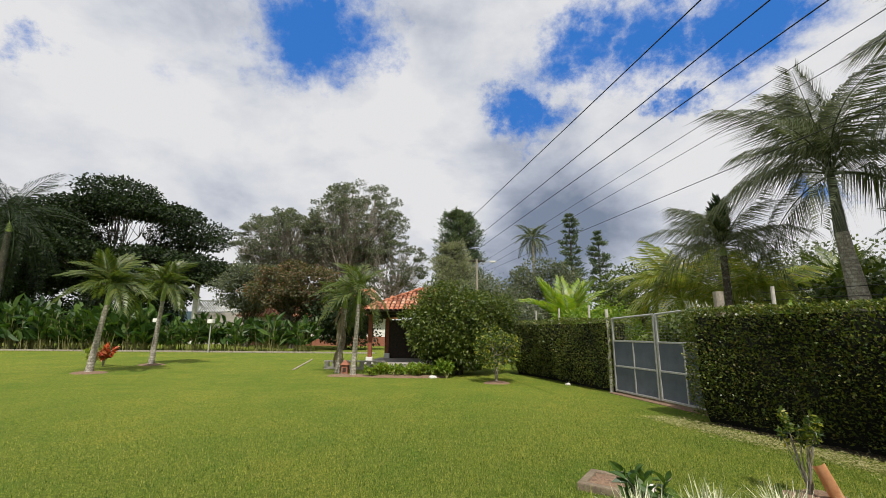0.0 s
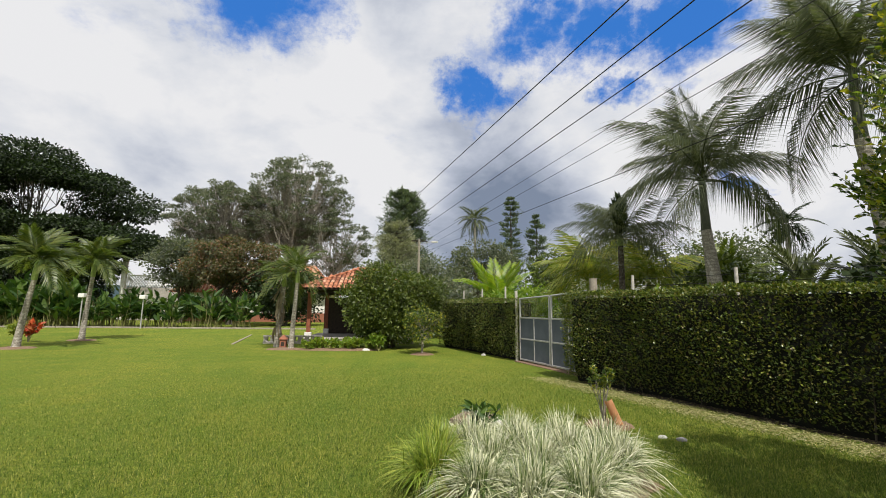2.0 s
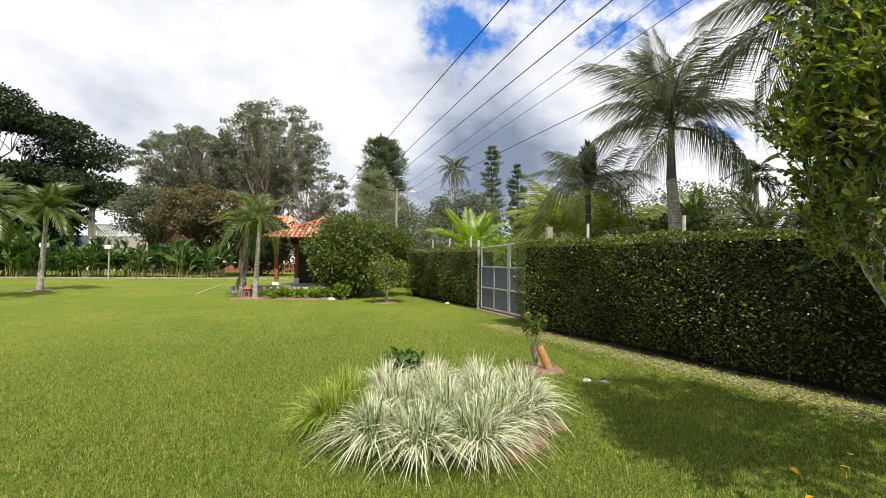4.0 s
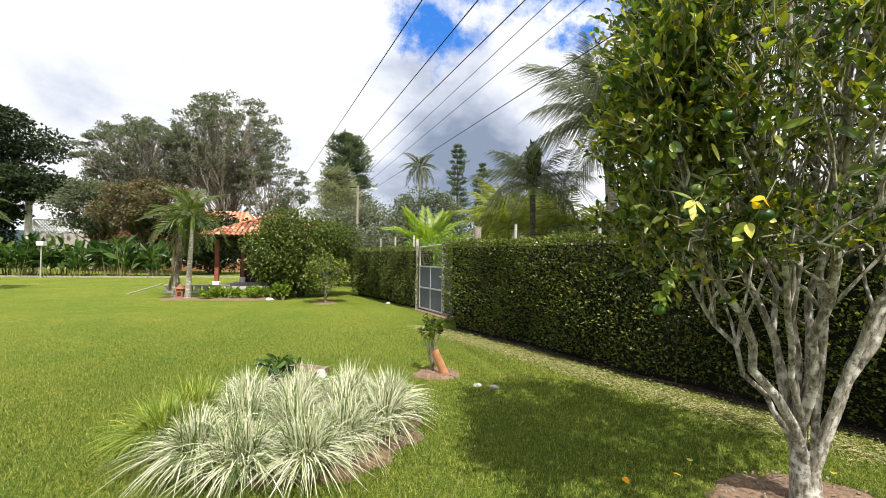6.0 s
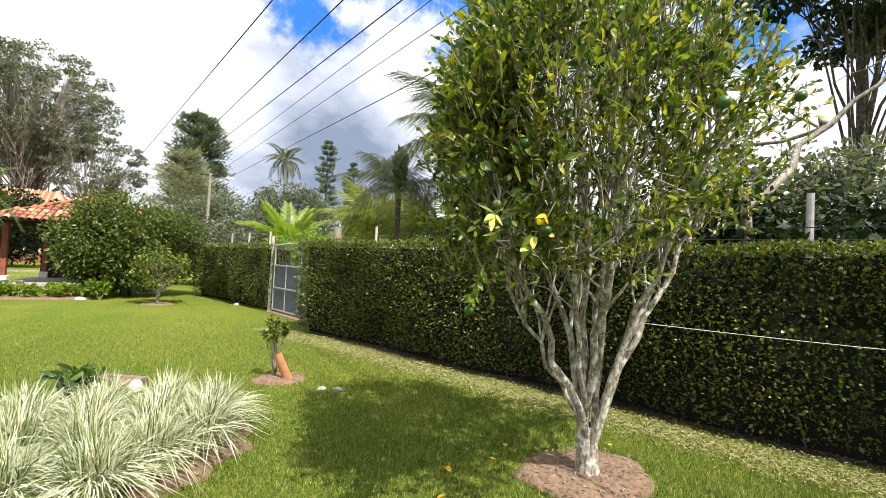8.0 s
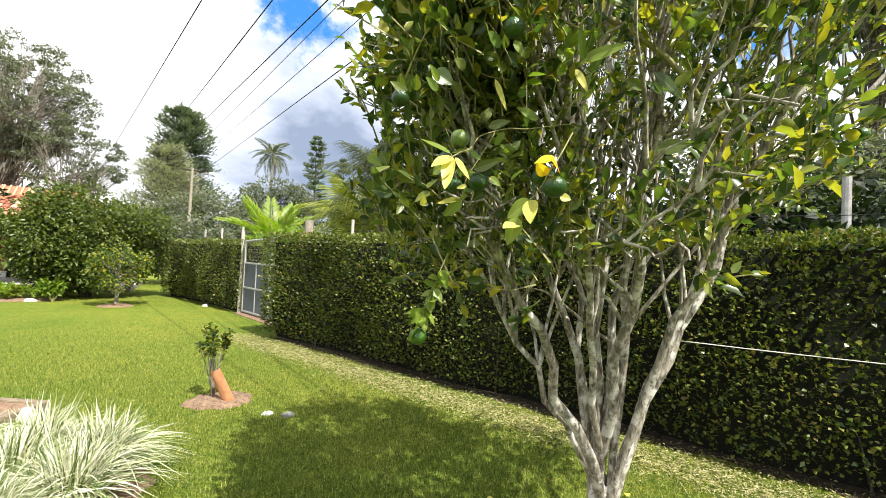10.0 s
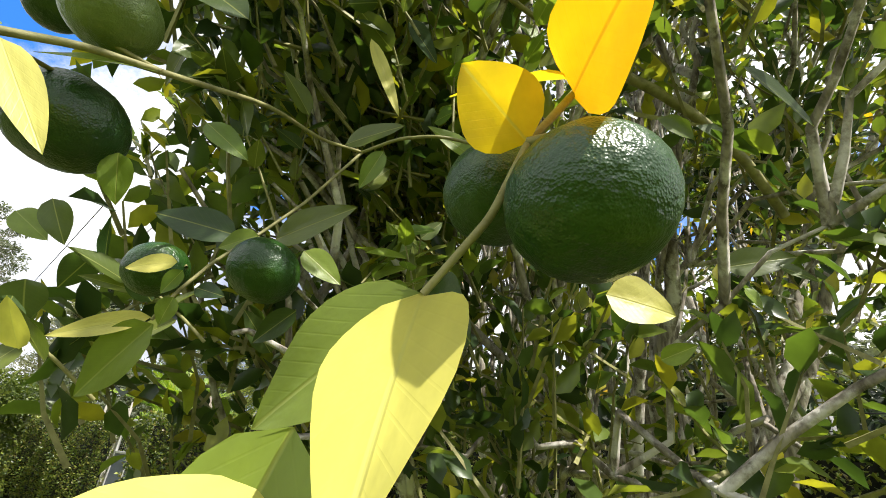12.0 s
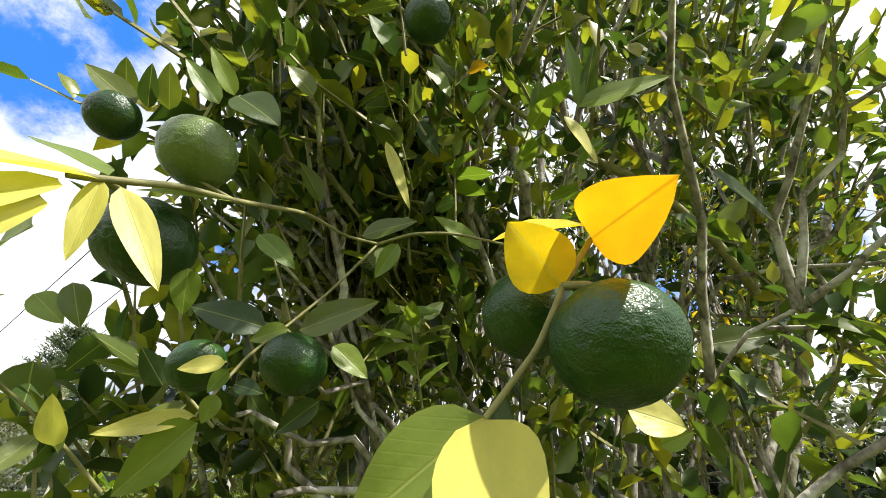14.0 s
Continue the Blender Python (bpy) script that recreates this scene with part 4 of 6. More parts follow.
# ---------------------------------------------------------------- kiosk
def kiosk():
    t = thing("garden_kiosk", (0.3, 21.2, 0), "open garden kiosk with hipped clay-tile roof and red posts", "kiosk")
    t.scale = (0.88, 0.88, 0.88)
    hw, hd, eave, top = 3.1, 3.0, 2.86, 4.15
    part("floor_slab", one_box((-3.0, -2.9, -0.05), (3.0, 2.9, 0.22), 0.02), M["paving"], t, "raised pale paved floor")
    for x, y in ((-2.7, -1.85), (2.45, -2.35), (-2.45, 2.35), (2.45, 2.35)):
        p = part("post", one_box((x - 0.1, y - 0.1, 0.5), (x + 0.1, y + 0.1, eave), 0.012), M["wood_red"], t)
        part("plinth", one_box((x - 0.17, y - 0.17, 0.22), (x + 0.17, y + 0.17, 0.52), 0.02), M["white_wall"], t, "pale stone plinth")
    for y in (-2.35, 2.35):
        part("beam", one_box((-2.7, y - 0.07, eave - 0.2), (2.7, y + 0.07, eave - 0.02), 0.01), M["wood_dark"], t)
    for x in (-2.45, 2.45):
        part("beam", one_box((x - 0.07, -2.28, eave - 0.2), (x + 0.07, 2.28, eave - 0.02), 0.01), M["wood_dark"], t)
    # added dark sheets that stand for the shade inside the kiosk
    part("back_shade_sheet", one_box((-2.6, 2.28, 0.22), (2.3, 2.4, 2.5), 0.01), M["wood_dark"], t)
    part("side_shade_sheet", one_box((2.38, -2.0, 0.22), (2.5, 2.2, 2.5), 0.01), M["wood_dark"], t)
    bm = bmesh.new()
    c = [bm.verts.new(v) for v in ((-hw, -hd, eave - 0.05), (hw, -hd, eave - 0.05), (hw, hd, eave - 0.05), (-hw, hd, eave - 0.05))]
    r0, r1 = bm.verts.new((-0.35, 0, top)), bm.verts.new((0.35, 0, top))
    bm.faces.new([c[0], c[1], r1, r0])
    bm.faces.new([c[1], c[2], r1])
    bm.faces.new([c[2], c[3], r0, r1])
    bm.faces.new([c[3], c[0], r0])
    bm.faces.new(c[::-1])
    part("ceiling_boards", bm, M["wood_dark"], t)
    # rows of barrel tiles down the front and the left slope, each tile a half tube
    n = 6
    prof = [(0.105 * math.cos(math.pi * k / (n - 1)), 0.075 * math.sin(math.pi * k / (n - 1))) for k in range(n)]
    bm = bmesh.new()
    vs = [[bm.verts.new((x * (1 - 0.12 * e), 0.47 * e, z * (1 - 0.12 * e) + 0.02 * (1 - e))) for x, z in prof] for e in (0, 1)]
    for k in range(n - 1):
        bm.faces.new([vs[0][k], vs[0][k + 1], vs[1][k + 1], vs[1][k]])
    tile = part("tile", bm, M["roof"], t, smooth=True)
    rng = np.random.default_rng(77)
    first = True
    for along, depth, turn in ((hw, hd, 0), (hd, hw - 0.35, -90)):
        run = math.hypot(depth, top - eave)
        pitch = math.degrees(math.atan2(top - eave, depth))
        rows, cols = int(run / 0.42) + 1, int(2 * along / 0.23)
        for r in range(rows):
            f = min(1.0, r * 0.42 / run)
            lim = along - (along - (0.35 if turn == 0 else 0.0)) * f
            for k in range(cols + 1):
                x = -along + 0.23 * k
                if abs(x) > lim + 0.05:
                    continue
                m = pose(0, 0, 0, 0, 0, turn) @ pose(x + rng.normal(0, 0.006), -depth - (0.05 if turn == 0 else 0.40) + depth * f, eave - 0.02 + (top - eave) * f, pitch, 0, rng.normal(0, 1.2))
                if first:
                    tile.matrix_basis, first = m, False
                else:
                    share("tile", tile, t, m)
    pieces = [tube([(-hw, -hd, eave), (-0.35, 0, top + 0.04)], (0.09, 0.09), 8), tube([(hw, -hd, eave), (0.35, 0, top + 0.04)], (0.09, 0.09), 8), tube([(-hw, hd, eave), (-0.35, 0, top + 0.04)], (0.09, 0.09), 8), tube([(-0.4, 0, top + 0.05), (0.4, 0, top + 0.05)], (0.1, 0.1), 8)]
    V, F = joined(pieces)
    fast("ridge_tiles", V, F, M["roof"], t, smooth=True)


kiosk()
low_wall = thing("low_wall", (-2.2, 18.5, 0), "low pale wall with dark openings along the terrace", "wall", kind="structure")
part("coping", one_box((-1.6, -0.1, 0.30), (1.0, 0.1, 0.36), 0.01), M["paving"], low_wall)
part("base", one_box((-1.6, -0.08, -0.05), (1.0, 0.08, 0.1), 0.01), M["paving"], low_wall)
for i in range(9):
    part("block", one_box((-1.58 + 0.3 * i, -0.07, 0.1), (-1.40 + 0.3 * i, 0.07, 0.3), 0.01), M["paving"], low_wall)
edge = tagged(part("path_edging", one_box((-0.05, -3.4, -0.03), (0.05, 3.4, 0.03), 0.01), M["concrete"]), "pale concrete edging of a path", "kerb", kind="structure")
edge.matrix_basis = pose(-5.6, 21.2, 0, 0, 0, 12)


def lantern(at):
    t = thing("garden_lantern", at, "small terracotta garden lantern with a pitched roof", "lantern")
    part("body", one_box((-0.12, -0.12, -0.02), (0.12, 0.12, 0.36), 0.02), M["brick"], t)
    bm = bmesh.new()
    bmesh.ops.create_cone(bm, cap_ends=True, segments=4, radius1=0.23, radius2=0.02, depth=0.18, matrix=pose(0, 0, 0.45, 0, 0, 45))
    part("cap", bm, M["brick"], t)
    part("opening", one_box((-0.06, -0.126, 0.1), (0.06, -0.121, 0.26)), M["wood_dark"], t)


lantern((-2.3, 16.1, 0))
palm("small_palm", (-1.89, 15.65, 0), 2.62, 0.10, 0.07, 12, 1.4, 0.55, "small feather palm with smooth grey trunk", 61, "palm_lawn", (0.1, 0.0), 1.2, 24, 0.55, "small lawn palms", (-15, 70), breadth=0.03)
palm("small_palm", (-2.72, 16.7, 0), 2.5, 0.115, 0.08, 9, 1.4, 0.55, "small feather palm with dead leaves along its trunk", 62, "palm_lawn", (0.15, 0.0), 1.2, 24, 0.5, "small lawn palms", (-15, 70), breadth=0.03)
rng = np.random.default_rng(63)
P = np.stack([-2.68 + rng.normal(0, 0.06, 34), 16.65 + rng.normal(0, 0.06, 34), rng.uniform(0.85, 2.6, 34)], 1)
V, F = scatter(P, np.tile((0, 0, -1.0), (34, 1)) + rng.normal(0, 0.12, (34, 3)), 0.75, 0.08, rng, (LEAF, LEAF_T), 0.4, 0.15)
tagged(fast("dead_fronds", V - np.array([-2.72, 16.7, 0]), F, M["dead"]), "dry brown dead palm leaves hanging on the trunk", "dead leaves", kind="stuff").location = (-2.72, 16.7, 0)
disc("soil_shade_ring", (-2.1, 15.7, 0), 0.8, 0.4, "mulch", "bare soil round the palms by the kiosk", "soil", 8)
for i, (x, y, h) in enumerate(((-11.76, 15.75, 2.55), (-12.23, 19.71, 2.95))):
    palm("small_palm", (x, y, 0), h, 0.125, 0.08, 14, 1.6, 0.62, "lawn palm with pale trunk and arching fronds", 64 + i, "palm_lawn", (0.3 - 0.15 * i, 0.0), 1.25, 30, 0.8, "small lawn palms", (5, 80), breadth=0.045, hang=0.5)
    disc("soil_shade_ring", (x, y, 0), 0.62, 0.48, "mulch", "ring of bare soil round the lawn palm", "soil", 9 + i)

# ---------------------------------------------------------------- far edge of the lawn
kerb = thing("lawn_kerb", (-18, 31.6, 0), "low pale concrete kerb along the edge of the lawn", "kerb", kind="structure")
for i in range(28):
    part("kerb_stone", one_box((-28 + 1.5 * i, -0.12, -0.1), (-28 + 1.5 * i + 1.46, 0.12, 0.10), 0.02), M["concrete"], kerb)


def broad_clump(at, height, n, seed, label):
    """A clump of tall upright paddle leaves on stalks."""
    rng = np.random.default_rng(seed)
    t = thing("broadleaf_clump", at, label, "plant", "broad-leaved plants along the lawn edge")
    st, P, D = [], [], []
    for i in range(n):
        a = rng.uniform(0, 6.28)
        b = np.array([rng.normal(0, 0.5), rng.normal(0, 0.35), 0])
        e = b + np.array([np.cos(a) * 0.5, np.sin(a) * 0.5, height * rng.uniform(0.45, 0.95)])
        st.append(tube(bend(b, e, 0.1, 4), (0.03, 0.025, 0.02, 0.012), 4))
        for k in range(4):
            s = rng.uniform(0.3, 1)
            P.append(b + (e - b) * s)
            D.append((np.cos(a) * 0.6 + rng.normal(0, 0.5), np.sin(a) * 0.6 + rng.normal(0, 0.5), 0.8))
    V, F = joined(st)
    tagged(fast("stalkwork", V, F, M["twig"], t), kind="stuff")
    V, F = scatter(np.array(P), np.array(D), 1.3, 0.36, rng, (LEAF, LEAF_T), 0.35, 0.35)
    tagged(fast("leaves", V, F, M["helic"], t), kind="stuff")
    return t


leafy("croton", (-13.6, 18.6, 0), 0.9, 0.5, 9, 160, 0.22, "red_leaf", "small red-leaved shrub by the lawn palm", 85)
leafy("croton", (-14.5, 19.2, 0), 0.8, 0.5, 9, 160, 0.22, "palm_gold", "small yellow-leaved shrub by the lawn palm", 86)
rng = np.random.default_rng(90)
clumps = [broad_clump((0, 0, 0), 4.0, 18, 91 + i, "tall clump of broad green leaves behind the kerb") for i in range(4)]
k = 0
for row in range(3):
    for i in range(30):
        x = -52 + 1.5 * i + rng.uniform(-0.5, 0.5)
        y = 32.6 + row * 1.2 + rng.uniform(-0.4, 0.4)
        s = rng.uniform(0.85, 1.2) * (0.78 if x < -22 else 0.6)
        if x > -8.5 or (x > -20 and rng.uniform() < 0.25):
            continue
        m = Matrix.Translation((x, y, 0)) @ Euler((0, 0, rng.uniform(0, 6.28))).to_matrix().to_4x4()
        c = clumps[k] if k < 4 else copy_thing(clumps[k % 4], m)
        c.matrix_basis = m
        c.scale = (s, s, s)
        k += 1


def garden_lamp(at, h=2.7):
    t = thing("garden_lamp", at, "slim green garden lamp post with a white lantern", "lamp post", "lamps along the lawn edge")
    V, F = tube([(0, 0, -0.05), (0, 0, h)], (0.045, 0.04), 8)
    fast("pole", V, F, M["frame_metal"], t)
    part("lantern", one_box((-0.2, -0.2, h), (0.2, 0.2, h + 0.28), 0.04), M["white_wall"], t, "white lantern box")


garden_lamp((-20.3, 31.2, 0), 2.15)
garden_lamp((-16.2, 31.2, 0), 2.1)


def pavilion():
    t = thing("white_pavilion", (-25.5, 50.0, 0), "white pavilion with flat dark roof and lattice wall", "building")
    for x in (-3.6, 5.0):
        part("column", one_box((x - 0.22, -0.2, -0.05), (x + 0.22, 0.2, 7.2), 0.02), M["white_wall"], t)
    part("roof", one_box((-4.2, -0.6, 7.2), (7.5, 5.5, 7.55), 0.03), M["wood_dark"], t)
    part("wall", one_box((-3.3, 0.1, -0.05), (4.7, 0.35, 3.7), 0.02), M["paving"], t)
    V = []
    for i in range(26):
        for s in (-1, 1):
            x = -3.3 + 0.31 * i
            V.append(tube([(x, 0.22 + 0.03 * s, 3.75), (min(4.7, max(-3.3, x + s * 1.2)), 0.22 + 0.03 * s, 5.0)], (0.05, 0.05), 4))
    V, F = joined(V)
    fast("lattice", V, F, M["white_wall"], t, "white diagonal lattice")
    part("lattice_rail", one_box((-3.3, 0.12, 5.0), (4.7, 0.32, 5.12), 0.01), M["white_wall"], t)


pavilion()


def house():
    t = thing("house", (-15.5, 48.0, 0), "low white house with a clay-tile roof behind trees", "house")
    part("wall", one_box((-6.5, 0, -0.05), (9.5, 5.5, 3.2), 0.02), M["white_wall"], t)
    part("plinth", one_box((-6.6, -0.12, -0.05), (9.6, -0.003, 1.0), 0.02), M["brick"], t, "red brick plinth")
    for x in (-4.0, -0.5, 3.0, 6.5):
        w = part("window", one_box((x, -0.03, 1.3), (x + 1.3, 0.02, 2.5), 0.01), M["wood_dark"], t)
        part("frame", one_box((x - 0.08, -0.05, 1.22), (x + 1.38, -0.031, 1.3), 0.005), M["white_wall"], w)
    bm = bmesh.new()
    for v in ((-7.2, -0.9, 3.15), (10.2, -0.9, 3.15), (10.2, 6.4, 3.15), (-7.2, 6.4, 3.15), (-4.5, 2.7, 6.6), (7.5, 2.7, 6.6)):
        bm.verts.new(v)
    bm.verts.ensure_lookup_table()
    for f in ((0, 1, 5, 4), (1, 2, 5), (2, 3, 4, 5), (3, 0, 4), (3, 2, 1, 0)):
        bm.faces.new([bm.verts[i] for i in f])
    roof = part("roof", bm, M["roof"], t)
    V, F = joined([tube([(-7.0 + 0.42 * i, -0.92, 3.2), (min(7.3, max(-4.3, -7.0 + 0.42 * i)), 2.65, 6.62)], (0.1, 0.1), 5) for i in range(41)])
    tagged(fast("tile_rows", V, F, M["roof"], roof), kind="stuff")


house()

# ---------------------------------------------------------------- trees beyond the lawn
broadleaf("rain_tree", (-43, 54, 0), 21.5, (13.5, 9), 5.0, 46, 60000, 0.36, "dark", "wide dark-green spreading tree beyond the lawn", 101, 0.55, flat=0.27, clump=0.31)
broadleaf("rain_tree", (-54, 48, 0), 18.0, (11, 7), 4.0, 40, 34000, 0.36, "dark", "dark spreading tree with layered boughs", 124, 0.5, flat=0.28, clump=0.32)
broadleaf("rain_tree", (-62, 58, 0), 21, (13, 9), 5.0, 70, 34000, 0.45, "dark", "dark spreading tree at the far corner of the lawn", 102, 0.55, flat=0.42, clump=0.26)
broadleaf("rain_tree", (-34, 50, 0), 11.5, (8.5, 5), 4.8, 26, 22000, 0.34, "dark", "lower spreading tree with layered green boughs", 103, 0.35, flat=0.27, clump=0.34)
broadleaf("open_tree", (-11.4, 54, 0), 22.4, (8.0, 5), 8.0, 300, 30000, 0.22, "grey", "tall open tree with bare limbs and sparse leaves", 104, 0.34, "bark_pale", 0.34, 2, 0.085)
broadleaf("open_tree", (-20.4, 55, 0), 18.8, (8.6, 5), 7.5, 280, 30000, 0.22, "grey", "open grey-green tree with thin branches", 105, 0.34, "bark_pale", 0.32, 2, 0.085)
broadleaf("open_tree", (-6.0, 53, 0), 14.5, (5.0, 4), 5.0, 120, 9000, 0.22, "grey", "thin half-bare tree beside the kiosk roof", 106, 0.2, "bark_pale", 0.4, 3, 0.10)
broadleaf("bronze_tree", (-13.3, 39.5, 0), 8.4, (5.4, 3), 3.0, 110, 16000, 0.24, "bronze", "low tree with bronze and pink-brown leaves", 107, 0.2, "bark_dark", 0.42, 4, 0.16)
broadleaf("bronze_tree", (-19.5, 43.5, 0), 8.6, (4.2, 3), 3.4, 80, 12000, 0.26, "grey", "dull green tree in front of the house", 108, 0.2, "bark_dark", 0.6, 3, 0.26)
broadleaf("back_tree", (-8, 38, 0), 5.5, (4, 3), 0.3, 60, 9000, 0.28, "dark", "dark shrubbery behind the kiosk", 109, 0.15, "bark_dark", 0.8, 4, 0.26)
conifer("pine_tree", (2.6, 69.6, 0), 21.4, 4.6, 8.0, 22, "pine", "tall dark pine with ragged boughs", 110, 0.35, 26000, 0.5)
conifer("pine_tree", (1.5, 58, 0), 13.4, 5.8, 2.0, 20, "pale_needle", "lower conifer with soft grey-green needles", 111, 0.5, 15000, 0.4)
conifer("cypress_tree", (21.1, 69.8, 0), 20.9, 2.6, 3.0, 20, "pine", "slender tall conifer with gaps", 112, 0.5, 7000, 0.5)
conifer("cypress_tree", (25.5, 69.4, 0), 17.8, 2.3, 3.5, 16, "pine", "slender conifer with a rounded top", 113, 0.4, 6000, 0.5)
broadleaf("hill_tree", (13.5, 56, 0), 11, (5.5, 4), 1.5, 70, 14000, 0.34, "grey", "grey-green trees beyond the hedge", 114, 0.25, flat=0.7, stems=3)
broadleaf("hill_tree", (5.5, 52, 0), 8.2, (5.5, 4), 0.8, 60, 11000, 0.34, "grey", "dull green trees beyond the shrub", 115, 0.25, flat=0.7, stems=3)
broadleaf("hill_tree", (24, 50, 0), 9.5, (6, 4), 0.5, 60, 12000, 0.34, "shrub", "green trees beyond the road", 116, 0.25, flat=0.7, stems=3)
broadleaf("hill_tree", (37, 42, 0), 10.5, (7, 5), 0.5, 60, 12000, 0.34, "grey", "green trees beyond the road", 117, 0.25, flat=0.7, stems=3)
broadleaf("roadside_shrub", (4.6, 23.5, 0), 3.3, (2.2, 1.8), 0.2, 50, 7000, 0.2, "grey", "soft green shrub behind the hedge", 118, 0.1, flat=0.8, stems=3)
broadleaf("roadside_shrub", (9.0, 22.5, 0), 3.0, (2.4, 1.8), 0.1, 50, 7000, 0.2, "lime", "bright green shrub behind the gate", 119, 0.1, flat=0.8, stems=3)
broadleaf("roadside_shrub", (9.3, 13.2, 0), 2.3, (1.5, 1.2), 0.05, 40, 5000, 0.16, "shrub", "leafy shrub seen through the gate mesh", 122, 0.08, flat=0.8, stems=3)
broadleaf("roadside_shrub", (9.9, 10.6, 0), 2.2, (1.3, 1.2), 0.05, 40, 5000, 0.16, "lime", "bright leafy shrub seen through the gate mesh", 123, 0.08, flat=0.8, stems=3)
broadleaf("roadside_shrub", (14.5, 13.0, 0), 3.6, (2.2, 1.6), 0.1, 50, 8000, 0.2, "shrub", "dark roadside shrub behind the hedge", 120, 0.1, flat=0.8, stems=3)
broadleaf("roadside_shrub", (18.5, 9.5, 0), 3.9, (3, 2), 0.1, 60, 9000, 0.22, "shrub", "dark roadside shrub behind the hedge", 121, 0.1, flat=0.8, stems=3)

palm("bright_palm", (9.1, 28.2, 0), 1.6, 0.16, 0.13, 17, 3.7, 1.05, "low bright yellow-green feather palm behind the hedge", 130, "palm_lime", (0, 0), 0.7, 26, 0.5, "", (5, 75), breadth=0.09, hang=0.15, vee=0.25)
palm("areca_palm", (11.5, 18.4, 0), 2.6, 0.12, 0.1, 22, 2.8, 0.95, "golden-green palm with drooping leaflets", 131, "palm_gold", (0, 0), 1.1, 34, 0.6, "", (-5, 78), hang=0.8)
palm("areca_palm", (13.3, 16.3, 0), 2.4, 0.12, 0.1, 20, 2.4, 0.9, "golden-green palm with drooping leaflets", 132, "palm_gold", (0, 0), 1.2, 34, 0.5, "", (-15, 70), hang=0.9)
palm("queen_palm", (11.2, 14.7, 0), 4.3, 0.13, 0.11, 22, 2.45, 0.78, "grey-green feather palm with a dark spear of new leaves", 133, "palm", (0, 0), 1.0, 48, 0.4, "", (-8, 56), spear=True, hang=1.1, breadth=0.012, bark="bark_dark")
palm("queen_palm", (14.0, 19.5, 0), 4.0, 0.15, 0.13, 14, 2.6, 0.75, "grey-green feather palm behind the hedge", 134, "palm", (0, 0), 1.2, 36, 0.4, "", (-25, 60))
palm("royal_palm", (13.2, 11.9, 0), 4.5, 0.24, 0.17, 17, 3.7, 1.05, "tall royal palm with pale swollen trunk and feathery crown", 135, "palm", (-0.2, 0.2), 0.95, 78, 2.2, "royal palms along the road", (-16, 80), bulge=0.04, hang=1.15, breadth=0.02)
palm("royal_palm", (15.0, 7.8, 0), 6.2, 0.22, 0.16, 17, 3.3, 1.0, "tall royal palm with pale trunk leaning over the hedge", 136, "palm", (-0.75, 0.0), 0.95, 78, 2.2, "royal palms along the road", (-16, 80), bulge=0.04, hang=1.15, breadth=0.02)
palm("small_palm", (24.0, 20.0, 0), 6.3, 0.14, 0.11, 14, 1.7, 0.6, "distant slim palm with drooping crown", 137, "dark", (0, 0), 1.1, 24, 0.4, "", (-35, 60), breadth=0.05)
palm("feather_palm", (13.4, 62, 0), 15.0, 0.2, 0.15, 16, 3.2, 1.0, "distant tall palm beside the conifers", 138, "palm", (0, 0), 1.2, 24, 0.4, "", (-35, 60), breadth=0.08)
for i, (x, y, h, l) in enumerate(((19.0, 14.5, 2.0, 2.8), (22.0, 11.0, 2.2, 2.8), (16.5, 9.5, 1.8, 2.5), (20.0, 20.0, 3.0, 3.0), (25.0, 14.0, 2.5, 2.8), (16.0, 5.0, 1.8, 2.4))):
    palm("fan_palm", (x, y, 0), h, 0.16, 0.14, 13, l, 0.8, "dark broad palm behind the hedge", 140 + i, "shrub" if i % 2 else "palm", (0, 0), 0.9, 22, 0.3, "roadside palms", (-15, 75), breadth=0.09, hang=0.25)
tall_palm = palm("royal_palm", (-35.6, 33.5, 0), 9.6, 0.3, 0.2, 18, 6.0, 1.5, "dark royal palm at the far corner of the lawn", 139, "dark", (0, 0), 1.3, 44, 1.0, "", (-30, 70), bulge=0.06, hang=0.6, bark="bark_dark")


def white_house():
    t = thing("road_house", (18.7, 27.0, 0), "white house wall glimpsed between the palms", "house")
    part("wall", one_box((-1.8, 0, -0.05), (2.2, 5, 4.3), 0.02), M["white_wall"], t)
    part("roof", one_box((-2.1, -0.3, 4.3), (2.5, 5.3, 4.45), 0.03), M["concrete"], t)
    for x in (-1.2,):
        part("window", one_box((x, -0.03, 1.2), (x + 1.4, 0.02, 2.5), 0.01), M["wood_dark"], t)


white_house()


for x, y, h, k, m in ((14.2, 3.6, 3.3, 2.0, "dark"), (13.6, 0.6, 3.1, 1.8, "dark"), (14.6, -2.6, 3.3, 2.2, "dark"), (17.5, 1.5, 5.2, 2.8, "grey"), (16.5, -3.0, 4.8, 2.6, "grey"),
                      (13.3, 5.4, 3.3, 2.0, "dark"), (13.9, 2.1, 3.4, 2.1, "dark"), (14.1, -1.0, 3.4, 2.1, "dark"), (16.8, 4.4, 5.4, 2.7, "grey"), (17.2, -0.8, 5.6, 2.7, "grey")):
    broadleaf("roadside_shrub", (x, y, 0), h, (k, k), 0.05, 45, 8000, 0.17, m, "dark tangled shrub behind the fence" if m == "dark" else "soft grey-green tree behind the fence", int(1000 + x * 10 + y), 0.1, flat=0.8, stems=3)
for i, z in enumerate((2.08, 2.24, 2.4)):
    ob = fast("fence_wire", *tube(bend((7.9, 8.4, z), (13.4, -5.0, z), -0.04, 14), (0.006,) * 14, 4), M["wire"])
    tagged(ob, "thin fence wire above the hedge", "wire", "fence wires")
